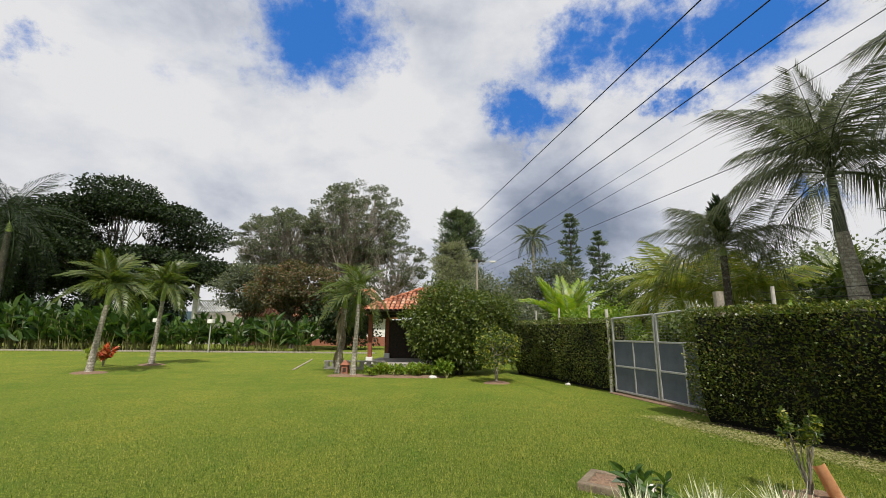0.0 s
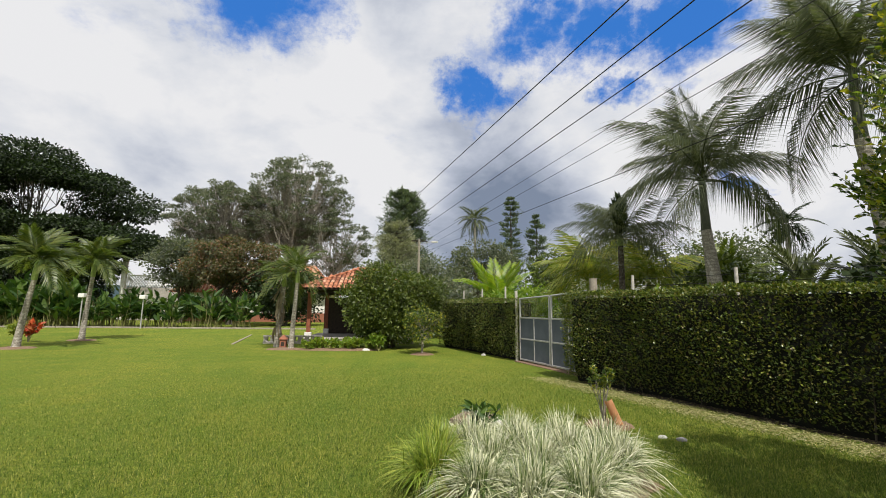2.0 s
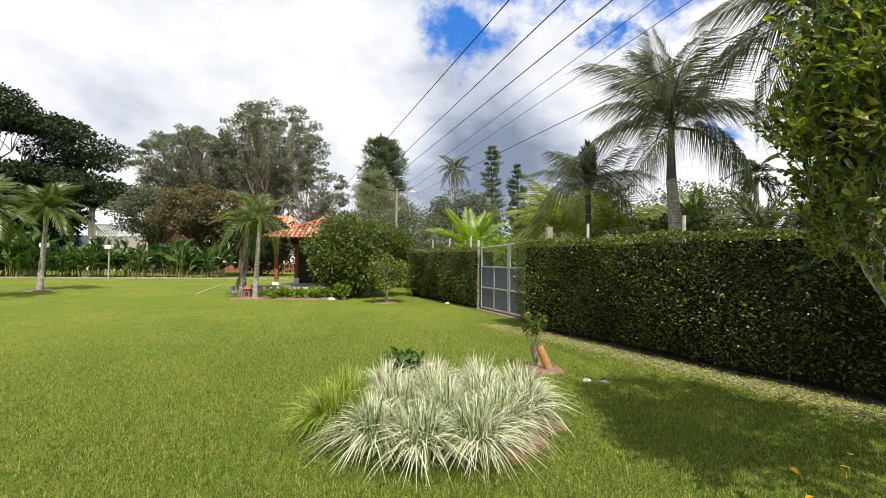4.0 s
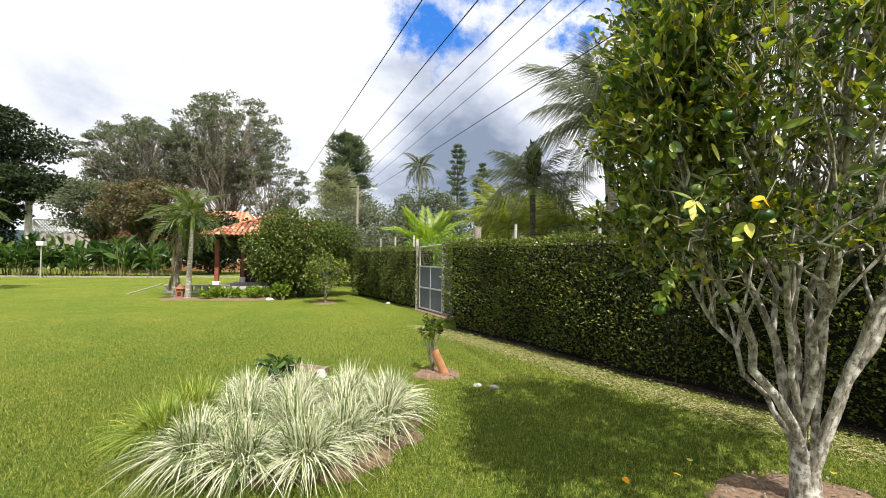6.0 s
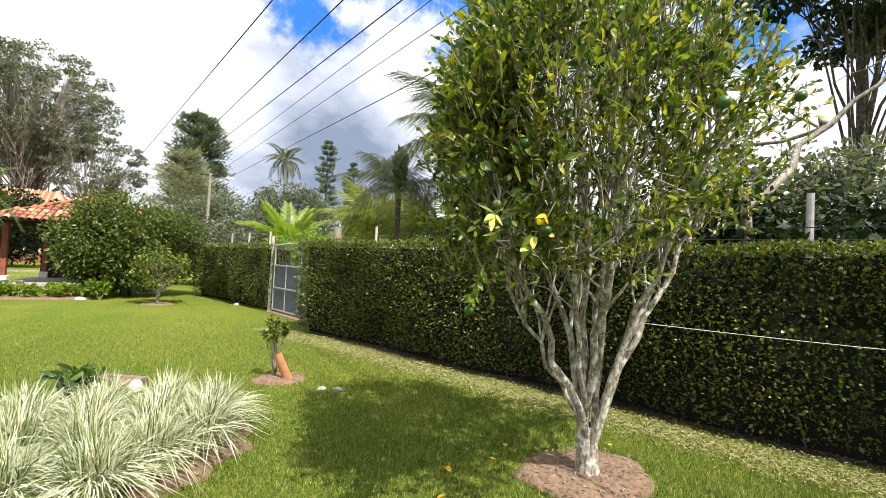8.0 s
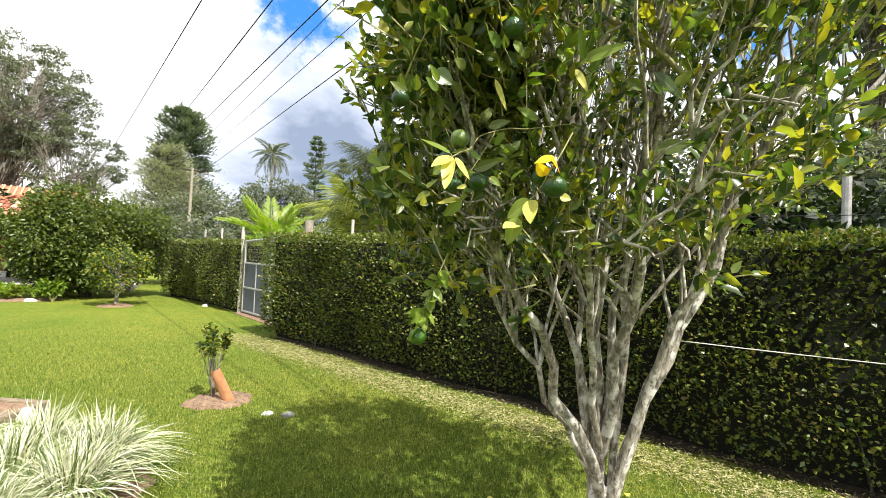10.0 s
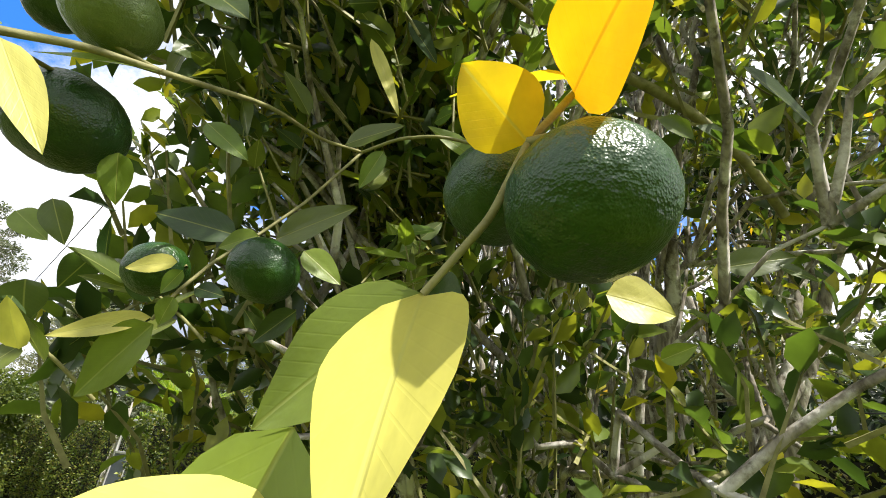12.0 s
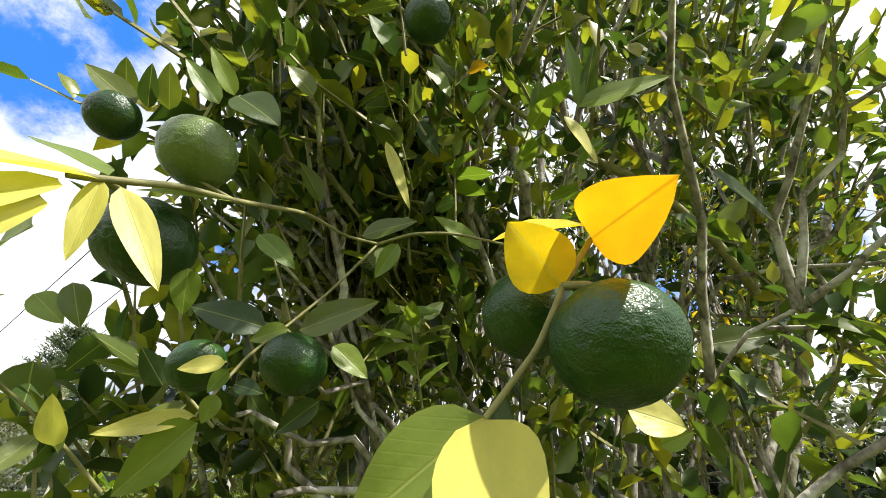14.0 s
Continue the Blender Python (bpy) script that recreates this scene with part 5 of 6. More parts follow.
post("pipe_post", (12.2, 1.2, 0), 3.0, 0.05, "frame_metal", "grey metal pipe post behind the hedge")


def bare_tree(at, seed):
    rng = np.random.default_rng(seed)
    t = thing("bare_tree", at, "leafless grey tree with forked branches behind the hedge", "tree")
    pieces = []
    def grow(a, d, L, r, depth):
        b = a + d * L
        pieces.append(tube(bend(a, b, 0, 5, L * 0.04, rng), np.linspace(r, r * 0.65, 5), 6 if depth < 2 else 4))
        if depth == 5:
            return
        for _ in range(2 if depth < 1 else 3 if depth < 3 else 2):
            e = d + rng.normal(0, 0.5, 3) + np.array([0, 0, 0.12])
            grow(b, e / np.linalg.norm(e), L * rng.uniform(0.6, 0.82), r * 0.62, depth + 1)
    grow(np.array([0, 0, -0.05]), np.array([0, 0, 1.0]), 3.0, 0.13, 0)
    V, F = joined(pieces)
    tagged(fast("branchwork", V, F, M["bark_pale"], t, smooth=True), kind="stuff")


bare_tree((12.7, 2.3, 0), 151)

broadleaf("tall_tree", (21.5, 3.4, 0), 13.5, (3.4, 3.0), 8.6, 40, 7000, 0.3, "dark", "tall dark tree whose crown stands high behind the road", 125, 0.22, flat=0.5, clump=0.3)
# added near-black bushes that fill in the darkness below the spreading trees
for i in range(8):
    broadleaf("understorey", (-66 + 4.6 * i, 48.5 + (i % 2) * 1.5, 0), 8.2 + (i % 3) * 0.9, (3.6, 2.2), 0.2, 40, 5000, 0.34, "dark", "dark filler undergrowth for the shade under the spreading trees", 600 + i, 0.12, flat=0.8, stems=3, group="undergrowth")

# hills close the view beyond the trees
V, F = [], []
n = 120
rng = np.random.default_rng(160)
for i in range(n + 1):
    a = 2 * math.pi * i / n
    h = 28 + 14 * math.sin(3 * a + 0.6) + 9 * math.sin(7 * a) + 5 * math.sin(17 * a)
    V += [(900 * math.cos(a), 900 * math.sin(a), -2), (1000 * math.cos(a), 1000 * math.sin(a), max(8, h))]
F = [(2 * i, 2 * i + 2, 2 * i + 3, 2 * i + 1) for i in range(n)]
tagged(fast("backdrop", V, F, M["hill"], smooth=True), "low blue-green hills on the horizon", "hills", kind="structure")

# ---------------------------------------------------------------- poles and cables
pole = thing("utility_pole", (4.2, 46, 0), "concrete utility pole with a street lamp", "utility pole")
V, F = tube([(0, 0, -0.05), (0, 0, 9.5)], (0.16, 0.11), 10)
fast("pole", V, F, M["concrete"], pole)
V, F = tube(bend((0, 0, 8.6), (1.5, 0, 9.2), 0.15, 6), (0.03,) * 6, 6)
fast("lamp_arm", V, F, M["frame_metal"], pole)
part("lamp_head", one_box((1.4, -0.12, 9.12), (2.1, 0.12, 9.3), 0.04), M["white_wall"], pole)
part("crossarm", one_box((-0.9, -0.05, 9.2), (0.9, 0.05, 9.32), 0.01), M["wood_dark"], pole)


def cable(a, b, sag, r, label="black overhead power cable"):
    V, F = tube(bend(a, b, -sag, 24), (r,) * 24, 5)
    ob = fast("power_cable", V, F, M["wire"], None, smooth=True)
    tagged(ob, label, "cable", "overhead power cables")


for near, far, r in (((6.23, 6.46), (-6.03, 8.36), 0.012), ((6.88, 6.22), (-2.48, 9.16), 0.012), ((7.59, 6.15), (-2.22, 8.28), 0.012),
                     ((6.99, 5.20), (-1.0, 7.29), 0.006), ((7.25, 5.05), (-0.6, 6.9), 0.006), ((6.73, 3.97), (1.93, 8.49), 0.007)):
    back = [n + (n - f) * 25.2 / 59.4 for n, f in zip(near, far)]
    cable((back[0], -23.4, back[1]), (far[0], 61.2, far[1]), 0.06, r)

# ---------------------------------------------------------------- the citrus tree
M["citrus_orange"] = leaf_mat("citrus_orange_leaf", [(0.80, 0.36, 0.008), (0.82, 0.40, 0.01)], 0.42, 0.3, 0.4, True, (0.16, 0.04, 0.005))
M["citrus_pale"] = leaf_mat("citrus_pale_leaf", [(0.58, 0.54, 0.12), (0.62, 0.58, 0.17)], 0.42, 0.35, 0.4, True)
TREE = Vector((7.15, 0.75, 0.0))
CROWN, HALF = np.array([6.76, 0.52, 2.9]), np.array([0.98, 0.98, 1.85])
SIDE, SIDE_HALF = np.array([7.95, 0.15, 2.75]), np.array([0.45, 0.5, 0.95])
FRONT, FRONT_HALF = np.array([5.84, 0.45, 2.35]), np.array([0.32, 0.36, 0.95])
LOBE, LOBE_HALF = np.array([6.05, 0.0, 2.35]), np.array([0.62, 0.55, 0.95])
STAND = (np.array([5.1, -0.84, 1.66]), np.array([5.59, -0.28, 1.78]))


def clear_of_stand(P, r):
    """True for the points further than r from the line on which one stands to look at the fruit."""
    a, b = STAND
    s = np.clip(((P - a) @ (b - a)) / ((b - a) @ (b - a)), 0, 1)[:, None]
    return np.linalg.norm(P - (a + s * (b - a)), axis=1) > r


def inside(p, k):
    """True where p lies in one of the lobes of the crown, drawn k times as large."""
    return any(np.linalg.norm((p - c) / h) < k for c, h in ((CROWN, HALF), (LOBE, LOBE_HALF), (FRONT, FRONT_HALF), (SIDE, SIDE_HALF)))


def citrus_tree():
    rng = np.random.default_rng(200)
    t = thing("citrus_tree", tuple(TREE), "many-stemmed citrus tree with pale lichened bark and green fruit", "citrus tree")
    o = np.array(TREE)
    V, F = tube([(0, 0, -0.06), (0, 0, 0.06), (-0.01, 0, 0.2), (-0.02, 0.0, 0.42)], (0.13, 0.095, 0.085, 0.075), 14)
    fast("trunk", V, F, M["bark"], t, smooth=True)
    ends = [(6.2, 0.98, 1.75), (6.0, 0.1, 2.6), (6.35, 1.1, 3.1), (6.4, -0.25, 3.2), (6.75, 0.5, 4.0), (6.95, 1.2, 3.4), (7.25, 0.3, 3.7), (7.55, 0.9, 3.3), (7.75, -0.05, 2.9), (7.3, -0.45, 3.2), (8.1, 0.25, 2.45), (6.7, 0.1, 3.5), (5.75, 0.55, 2.2)]
    tips = []
    lines = []
    small = []
    for i, e in enumerate(ends):
        e = np.array(e) - o
        a = 2 * np.pi * i / len(ends)
        start = np.array([0.045 * np.cos(a) - 0.02, 0.045 * np.sin(a), 0.16 + 0.03 * (i % 4)])
        n = 12
        s = np.linspace(0, 1, n)[:, None]
        line = start + (e - start) * np.concatenate([s ** 1.15, s ** 1.15, s ** 0.92], 1)
        line[2:-1] += rng.normal(0, 0.022, (n - 3, 3))
        r = rng.uniform(0.020, 0.036)
        lines.append(line)
        V, F = tube(line, np.linspace(r, 0.012, n), 9)
        fast("stem", V, F, M["bark"], t, smooth=True)
        for k in range(11):
            f = rng.uniform(0.28, 0.98)
            p = np.array([np.interp(f, s[:, 0], line[:, c]) for c in range(3)])
            if p[2] < (1.75 if p[0] > 0.2 else 1.2):
                continue
            q = p + rng.normal(0, 0.36, 3) + np.array([0, 0, 0.45]) + (p - np.array([-0.2, 0, 1.6])) * np.array([0.35, 0.35, 0.05])
            if not inside(q + o, 1.05):
                continue
            br = bend(p, q, 0.04, 6, 0.015, rng)
            if q[2] < 1.85 and q[0] > -0.35 or q[2] - p[2] < 0.5 * abs(q[0] - p[0]):
                continue
            small.append(tube(br, np.linspace(0.012, 0.005, 6), 5))
            tips += [br[3], br[5]]
    # limbs out to every part of the crown
    for _ in range(290):
        d = ball(rng, 1, 0.55)[0]
        q = (LOBE - o + d * LOBE_HALF) if _ % 5 == 0 else (FRONT - o + d * FRONT_HALF) if _ % 4 == 2 else (SIDE - o + d * SIDE_HALF) if _ % 9 == 1 else (CROWN - o + d * HALF)
        if q[2] < np.interp(q[0] + o[0], (5.3, 5.9, 6.5, 7.4), (1.7, 1.55, 1.75, 2.1)):
            continue
        near = np.array(tips)
        p = near[np.argmin(np.linalg.norm(near - (q * 0.8 + np.array([0, 0, 0.2])), axis=1))]
        if not clear_of_stand((q + o)[None], 0.5)[0]:
            continue
        if np.linalg.norm(q - p) > 0.75 or (q[0] > -0.35 and min(p[2], q[2]) < 1.85):
            continue
        br = bend(p, q, 0.05, 6, 0.02, rng)
        small.append(tube(br, np.linspace(0.008, 0.0035, 6), 4))
        tips += [br[3], br[5]]
    # upright bare shoots inside the crown
    for _ in range(110):
        p = lines[rng.integers(len(lines))][rng.integers(5, 11)]
        q = p + np.array([rng.normal(0, 0.14), rng.normal(0, 0.14), rng.uniform(0.6, 1.2)])
        if p[2] > 0.9 and np.linalg.norm((q + o - CROWN) / HALF) < 0.95 and clear_of_stand(np.stack([p, q]) + o, 0.4).all():
            small.append(tube(bend(p, q, 0, 6, 0.015, rng), np.linspace(0.011, 0.004, 6), 5))
            tips.append(q)
    tips = np.array(tips)
    V, F = joined(small)
    tagged(fast("branchwork", V, F, M["bark"], t, "thin grey branches", smooth=True), kind="stuff")
    # leafy shoots
    P, D, wood = [], [], []
    for i in range(9500):
        b = tips[rng.integers(len(tips))] + rng.normal(0, 0.15, 3)
        rel = (b + o - CROWN) / HALF
        if (np.linalg.norm(rel) > 1.1 and np.linalg.norm((b + o - LOBE) / LOBE_HALF) > 1.05 and np.linalg.norm((b + o - SIDE) / SIDE_HALF) > 1.05 and np.linalg.norm((b + o - FRONT) / FRONT_HALF) > 1.05) or b[2] < 1.02:
            continue
        if b[2] < np.interp(b[0] + o[0], (5.3, 5.9, 6.5, 7.4), (1.62, 1.45, 1.65, 1.95)):
            continue
        if np.linalg.norm(rel) < 0.66 and rng.uniform() < 0.88:
            continue
        if b[1] + o[1] < 0.15 and b[0] + o[0] > 5.95 and rng.uniform() < 0.5:
            continue
        if noise.noise(Vector((b + o) * 2.6)) < rng.uniform(-0.2, 0.05) + 0.12 * (b[0] > 0.3):
            continue
        d = rel * 0.5 + rng.normal(0, 0.5, 3) + np.array([0, 0, 0.9])
        d /= np.linalg.norm(d)
        L = rng.uniform(0.12, 0.28)
        e = b + d * L
        if not clear_of_stand((np.stack([b, e]) + o), 0.62).all():
            continue
        wood.append(tube(np.stack([b, (b + e) / 2 + rng.normal(0, 0.01, 3), e]), (0.004, 0.003, 0.0015), 3))
        k = rng.integers(6, 11)
        s = np.linspace(0.2, 1.0, k)
        P.append(b + (e - b) * s[:, None])
        D.append(rng.normal(0, 0.6, (k, 3)) + d * 0.95 + np.array([0, 0, 0.15]))
    V, F = joined(wood)
    tagged(fast("twigwork", V, F, M["twig"], t), kind="stuff")
    P, D = np.concatenate(P), np.concatenate(D)
    V, F = scatter(P, D, 0.053, 0.56, rng, (LEAF, LEAF_T), 0.35, 0.2)
    tagged(fast("leaves", V, F, M["citrus"], t, "glossy dark and yellow-green leaves", True), kind="stuff")
    # turning leaves, most of them on the sunny outer side
    turn = np.flatnonzero((P[:, 0] + o[0] > 7.15) & (P[:, 2] < 3.6) | (rng.uniform(0, 1, len(P)) < 0.02))
    turn = rng.choice(turn, 260, replace=False)
    V, F = scatter(P[turn] + rng.normal(0, 0.02, (260, 3)), D[turn], 0.062, 0.56, rng, (LEAF, LEAF_T), 0.3, 0.3)
    tagged(fast("turning_leaves", V, F, M["turning"], t, "yellow and orange turning leaves", True), kind="stuff")
    return t


citrus = citrus_tree()


def fruit_shape(name):
    bm = bmesh.new()
    bmesh.ops.create_uvsphere(bm, u_segments=28, v_segments=18, radius=1)
    for v in bm.verts:
        c = v.co
        flat = 0.90 + 0.012 * noise.noise(c * 3)
        dip = 0.10 * math.exp(-((c.x ** 2 + c.y ** 2) / 0.05)) * (1 if c.z > 0 else 0.5)
        rib = 1 + 0.012 * math.sin(9 * math.atan2(c.y, c.x)) * max(0, c.z)
        bump = 1 + 0.012 * noise.noise(c * 9)
        v.co = Vector((c.x * rib * bump, c.y * rib * bump, c.z * flat * bump - (dip if c.z > 0 else -dip)))
    return part(name, bm, M["rind"], citrus, smooth=True)


first_fruit = None


def fruit(at, r, colour, tilt=(0, 0)):
    global first_fruit
    ob = first_fruit = fruit_shape("fruit") if first_fruit is None else share("fruit", first_fruit, citrus, Matrix())
    ob.matrix_basis = Matrix.Translation(Vector(at) - TREE) @ Euler((tilt[0], tilt[1], at[0] * 50)).to_matrix().to_4x4() @ Matrix.Scale(r, 4)
    ob.color = (*colour, 1)
    return ob


def big_leaf_mesh(name, mat, curl=0.12, fold=0.22):
    """A full citrus leaf, one long along y: rounded outline, midrib fold, curled tip."""
    bm = bmesh.new()
    ny, nx = 10, 3
    rows = []
    for j in range(ny + 1):
        s = j / ny
        w = 0.5 * math.sin(math.pi * min(1.0, s ** 0.8)) ** 0.75 * (1 - 0.25 * s)
        z0 = -curl * s * s
        row = []
        for i in range(-nx, nx + 1):
            f = i / nx
            wave = 0.018 * math.sin(11 * s + 2 * f) * abs(f)
            row.append(bm.verts.new((w * f, s, z0 + fold * abs(w * f) + wave)))
        rows.append(row)
    for j in range(ny):
        for i in range(2 * nx):
            bm.faces.new([rows[j][i], rows[j][i + 1], rows[j + 1][i + 1], rows[j + 1][i]])
    bmesh.ops.remove_doubles(bm, verts=bm.verts[:], dist=1e-5)
    return part(name, bm, mat, citrus, smooth=True)


leaf_kinds = {}


def leaf(base, tip, width, mat, face=(-0.35, -0.85, 0.1)):
    """A single leaf from base to tip, its upper side turned to face."""
    b, e = Vector(base), Vector(tip)
    y = (e - b).normalized()
    x = y.cross(Vector(face)).normalized()
    z = x.cross(y)
    L = (e - b).length
    if mat not in leaf_kinds:
        ob = leaf_kinds[mat] = big_leaf_mesh("leaf", M[mat])
    else:
        ob = share("leaf", leaf_kinds[mat], citrus, Matrix())
    k = width / 0.84
    m = Matrix(((x.x * k, y.x * L, z.x * k, 0), (x.y * k, y.y * L, z.y * k, 0), (x.z * k, y.z * L, z.z * k, 0), (0, 0, 0, 1)))
    m.translation = b - TREE
    ob.matrix_basis = m
    return ob


def twig(line, r):
    """A thin curved twig through the points of line."""
    L = np.array(line, float)
    k = np.arange(len(L))
    s = np.linspace(0, len(L) - 1, 4 * len(L))
    fine = np.stack([np.interp(s, k, L[:, c]) for c in range(3)], 1)
    if len(L) > 2:
        fine[1:-1] = (fine[:-2] + 2 * fine[1:-1] + fine[2:]) / 4
    V, F = tube(fine - np.array(TREE), np.linspace(r, r * 0.75, len(fine)), 8)
    fast("twig", V, F, M["twig"], citrus, smooth=True)


# the fruit twig that hangs out of the crown at eye height
fruit((5.7039, -0.2352, 1.8337), 0.0277, (0.012, 0.045, 0.006), (0.3, 0.2))
fruit((5.7144, -0.1827, 1.8679), 0.0262, (0.012, 0.045, 0.006), (0.3, 0.2))
# paler colour: the light on this fruit is put into its rind
fruit((5.5399, -0.0748, 1.9527), 0.0234, (0.2, 0.26, 0.07), (0.3, 0.2))
fruit((5.5371, -0.0335, 1.9050), 0.0291, (0.014, 0.035, 0.014), (0.3, 0.2))
fruit((5.6000, 0.0388, 1.8603), 0.0208, (0.012, 0.045, 0.006), (0.3, 0.2))
fruit((5.6659, 0.0245, 1.8755), 0.0274, (0.012, 0.045, 0.006), (0.3, 0.2))
fruit((5.4573, 0.1105, 2.0916), 0.0245, (0.014, 0.035, 0.014), (0.3, 0.2))
fruit((5.6796, -0.0898, 2.2664), 0.0280, (0.012, 0.045, 0.006), (0.3, 0.2))
fruit((6.4298, -0.3522, 2.7130), 0.0210, (0.014, 0.035, 0.014), (0.3, 0.2))
fruit((5.6076, 0.2326, 1.4146), 0.0285, (0.07, 0.17, 0.02), (0.3, 0.2))
fruit((6.0716, 0.3162, 2.0630), 0.0170, (0.07, 0.1, 0.02), (0.3, 0.2))

twig([(5.4989, -0.0951, 1.8931), (5.5106, -0.0920, 1.8992), (5.5397, -0.0843, 1.9184), (5.5689, -0.0767, 1.9296), (5.6289, -0.0229, 1.9851), (5.6857, 0.0281, 2.0169), (5.7338, 0.0449, 2.0385)], 0.0021)
twig([(5.7338, 0.0449, 2.0385), (5.7517, 0.0028, 2.0401), (5.7747, -0.0379, 2.0310), (5.8510, -0.0397, 2.0534), (6.0060, -0.0180, 2.1017)], 0.0019)
twig([(5.7338, 0.0449, 2.0385), (5.7167, 0.0430, 2.0072), (5.6906, 0.0503, 1.9599), (5.6580, 0.0494, 1.9121), (5.6326, 0.0369, 1.8764), (5.6150, 0.0187, 1.8423), (5.6074, 0.0192, 1.8220)], 0.0016)
twig([(5.7717, -0.2184, 1.9768), (5.7291, -0.2268, 1.9181), (5.7141, -0.2263, 1.8957), (5.6926, -0.2205, 1.8617), (5.6885, -0.2189, 1.8513), (5.6858, -0.2084, 1.8326), (5.6786, -0.1996, 1.8182), (5.6720, -0.1911, 1.8047)], 0.0019)
twig([(5.6926, -0.2205, 1.8617), (5.6948, -0.2316, 1.8587), (5.7039, -0.2352, 1.8573)], 0.0022)
twig([(5.6580, 0.0494, 1.9121), (5.6659, 0.0245, 1.8955)], 0.0015)
twig([(5.6159, 0.0240, 1.8621), (5.6120, 0.0388, 1.8743)], 0.0013)
twig([(5.5689, -0.0767, 1.9296), (5.5399, -0.0748, 1.9347)], 0.0014)
twig([(5.5106, -0.0920, 1.8992), (5.5371, -0.0335, 1.9290)], 0.0014)
twig([(6.2040, 0.0423, 2.5293), (6.2780, -0.0280, 2.4553), (6.3538, -0.0750, 2.3881), (6.4425, -0.1077, 2.3104), (6.5489, -0.1177, 2.2259)], 0.012)
twig([(5.7031, 0.0758, 2.5867), (5.7818, 0.0283, 2.4818), (5.8626, 0.0119, 2.4279), (6.0068, -0.0064, 2.4080)], 0.006)

leaf((5.7141, -0.2263, 1.8957), (5.6563, -0.2857, 1.8570), 0.0350, "citrus_orange", (-0.75, -0.2, -0.6))
leaf((5.6926, -0.2205, 1.8617), (5.6624, -0.2152, 1.8848), 0.0300, "citrus_yellow", (-0.7, -0.4, -0.6))
leaf((5.7125, -0.2250, 1.9043), (5.6708, -0.1980, 1.8929), 0.0300, "citrus_yellow", (-0.3, -0.5, 0.6))
leaf((5.6720, -0.1911, 1.8047), (5.6260, -0.2434, 1.7444), 0.0340, "citrus_pale", (-0.75, -0.5, 0.35))
leaf((5.6431, -0.1828, 1.7442), (5.5785, -0.2110, 1.7324), 0.0320, "citrus_pale", (-0.3, -0.5, 0.8))
leaf((5.6409, -0.1830, 1.7613), (5.6194, -0.1760, 1.6947), 0.0360, "citrus_young", (-0.5, -0.8, 0.2))
leaf((5.6720, -0.1911, 1.8047), (5.6364, -0.1469, 1.7613), 0.0360, "citrus_young", (-0.6, -0.7, 0.3))
leaf((5.6720, -0.1911, 1.8047), (5.6984, -0.1899, 1.7961), 0.0300, "citrus_near", (0.4, -0.9, 0.2))
leaf((5.5106, -0.0920, 1.8992), (5.4435, -0.1141, 1.8645), 0.0300, "citrus_pale", (-0.2, -0.6, 0.75))
leaf((5.4986, -0.0980, 1.8872), (5.4721, -0.1185, 1.8397), 0.0260, "citrus_pale", (-0.3, -0.8, 0.5))
leaf((5.4966, -0.0980, 1.8772), (5.4766, -0.1229, 1.8149), 0.0280, "citrus_pale", (-0.4, -0.8, -0.1))
leaf((5.5186, -0.0920, 1.8992), (5.5521, -0.1094, 1.8482), 0.0160, "citrus_pale", (-0.2, -0.9, 0.3))
leaf((5.5106, -0.0920, 1.8992), (5.5155, -0.0914, 1.8553), 0.0120, "citrus_pale", (-0.2, -0.9, 0.3))
leaf((5.5689, -0.0767, 1.9296), (5.5211, -0.0710, 1.9158), 0.0170, "citrus_young", (-0.2, -0.7, 0.6))
leaf((5.5106, -0.0820, 1.9092), (5.4572, -0.0250, 1.9505), 0.0200, "citrus_young", (-0.2, -0.6, 0.75))
leaf((5.4954, -0.0698, 1.8753), (5.4803, -0.0475, 1.8630), 0.0300, "citrus_young", (-0.3, -0.8, 0.4))
leaf((5.5959, -0.0350, 1.9399), (5.6235, -0.0506, 1.9166), 0.0160, "citrus_young")
leaf((5.5635, -0.0432, 1.8932), (5.5706, -0.0373, 1.8660), 0.0160, "citrus_young")
leaf((5.6446, 0.0589, 1.9112), (5.5828, 0.0816, 1.9204), 0.0300, "citrus_near")
leaf((5.6574, 0.0368, 1.9076), (5.6322, 0.0513, 1.8937), 0.0180, "citrus_young")
leaf((5.6752, 0.0595, 1.9185), (5.7151, -0.0091, 1.9409), 0.0300, "citrus_near")
leaf((5.6834, -0.0051, 1.8884), (5.7101, -0.0221, 1.8656), 0.0200, "citrus_young")
leaf((5.6088, -0.0091, 1.8537), (5.5835, 0.0037, 1.8463), 0.0120, "citrus_pale")
leaf((5.6133, -0.0029, 1.8512), (5.6057, 0.0032, 1.8355), 0.0110, "citrus_young")
leaf((5.6252, 0.0204, 1.8490), (5.6404, -0.0001, 1.8425), 0.0120, "citrus_near")
leaf((5.6066, 0.0184, 1.8235), (5.5561, 0.0578, 1.8081), 0.0140, "citrus_pale")
leaf((5.6089, 0.0132, 1.8186), (5.5804, 0.0609, 1.7740), 0.0300, "citrus_young")
leaf((5.6142, 0.0090, 1.8365), (5.6109, 0.0139, 1.8183), 0.0130, "citrus_young")
leaf((5.7029, 0.0450, 1.8571), (5.6794, 0.0699, 1.8294), 0.0200, "citrus_near")
leaf((5.7200, 0.0627, 2.0524), (5.7556, 0.0030, 2.0630), 0.0260, "citrus_near")
leaf((5.7483, 0.0245, 2.0357), (5.7369, 0.0458, 1.9955), 0.0200, "citrus_young")
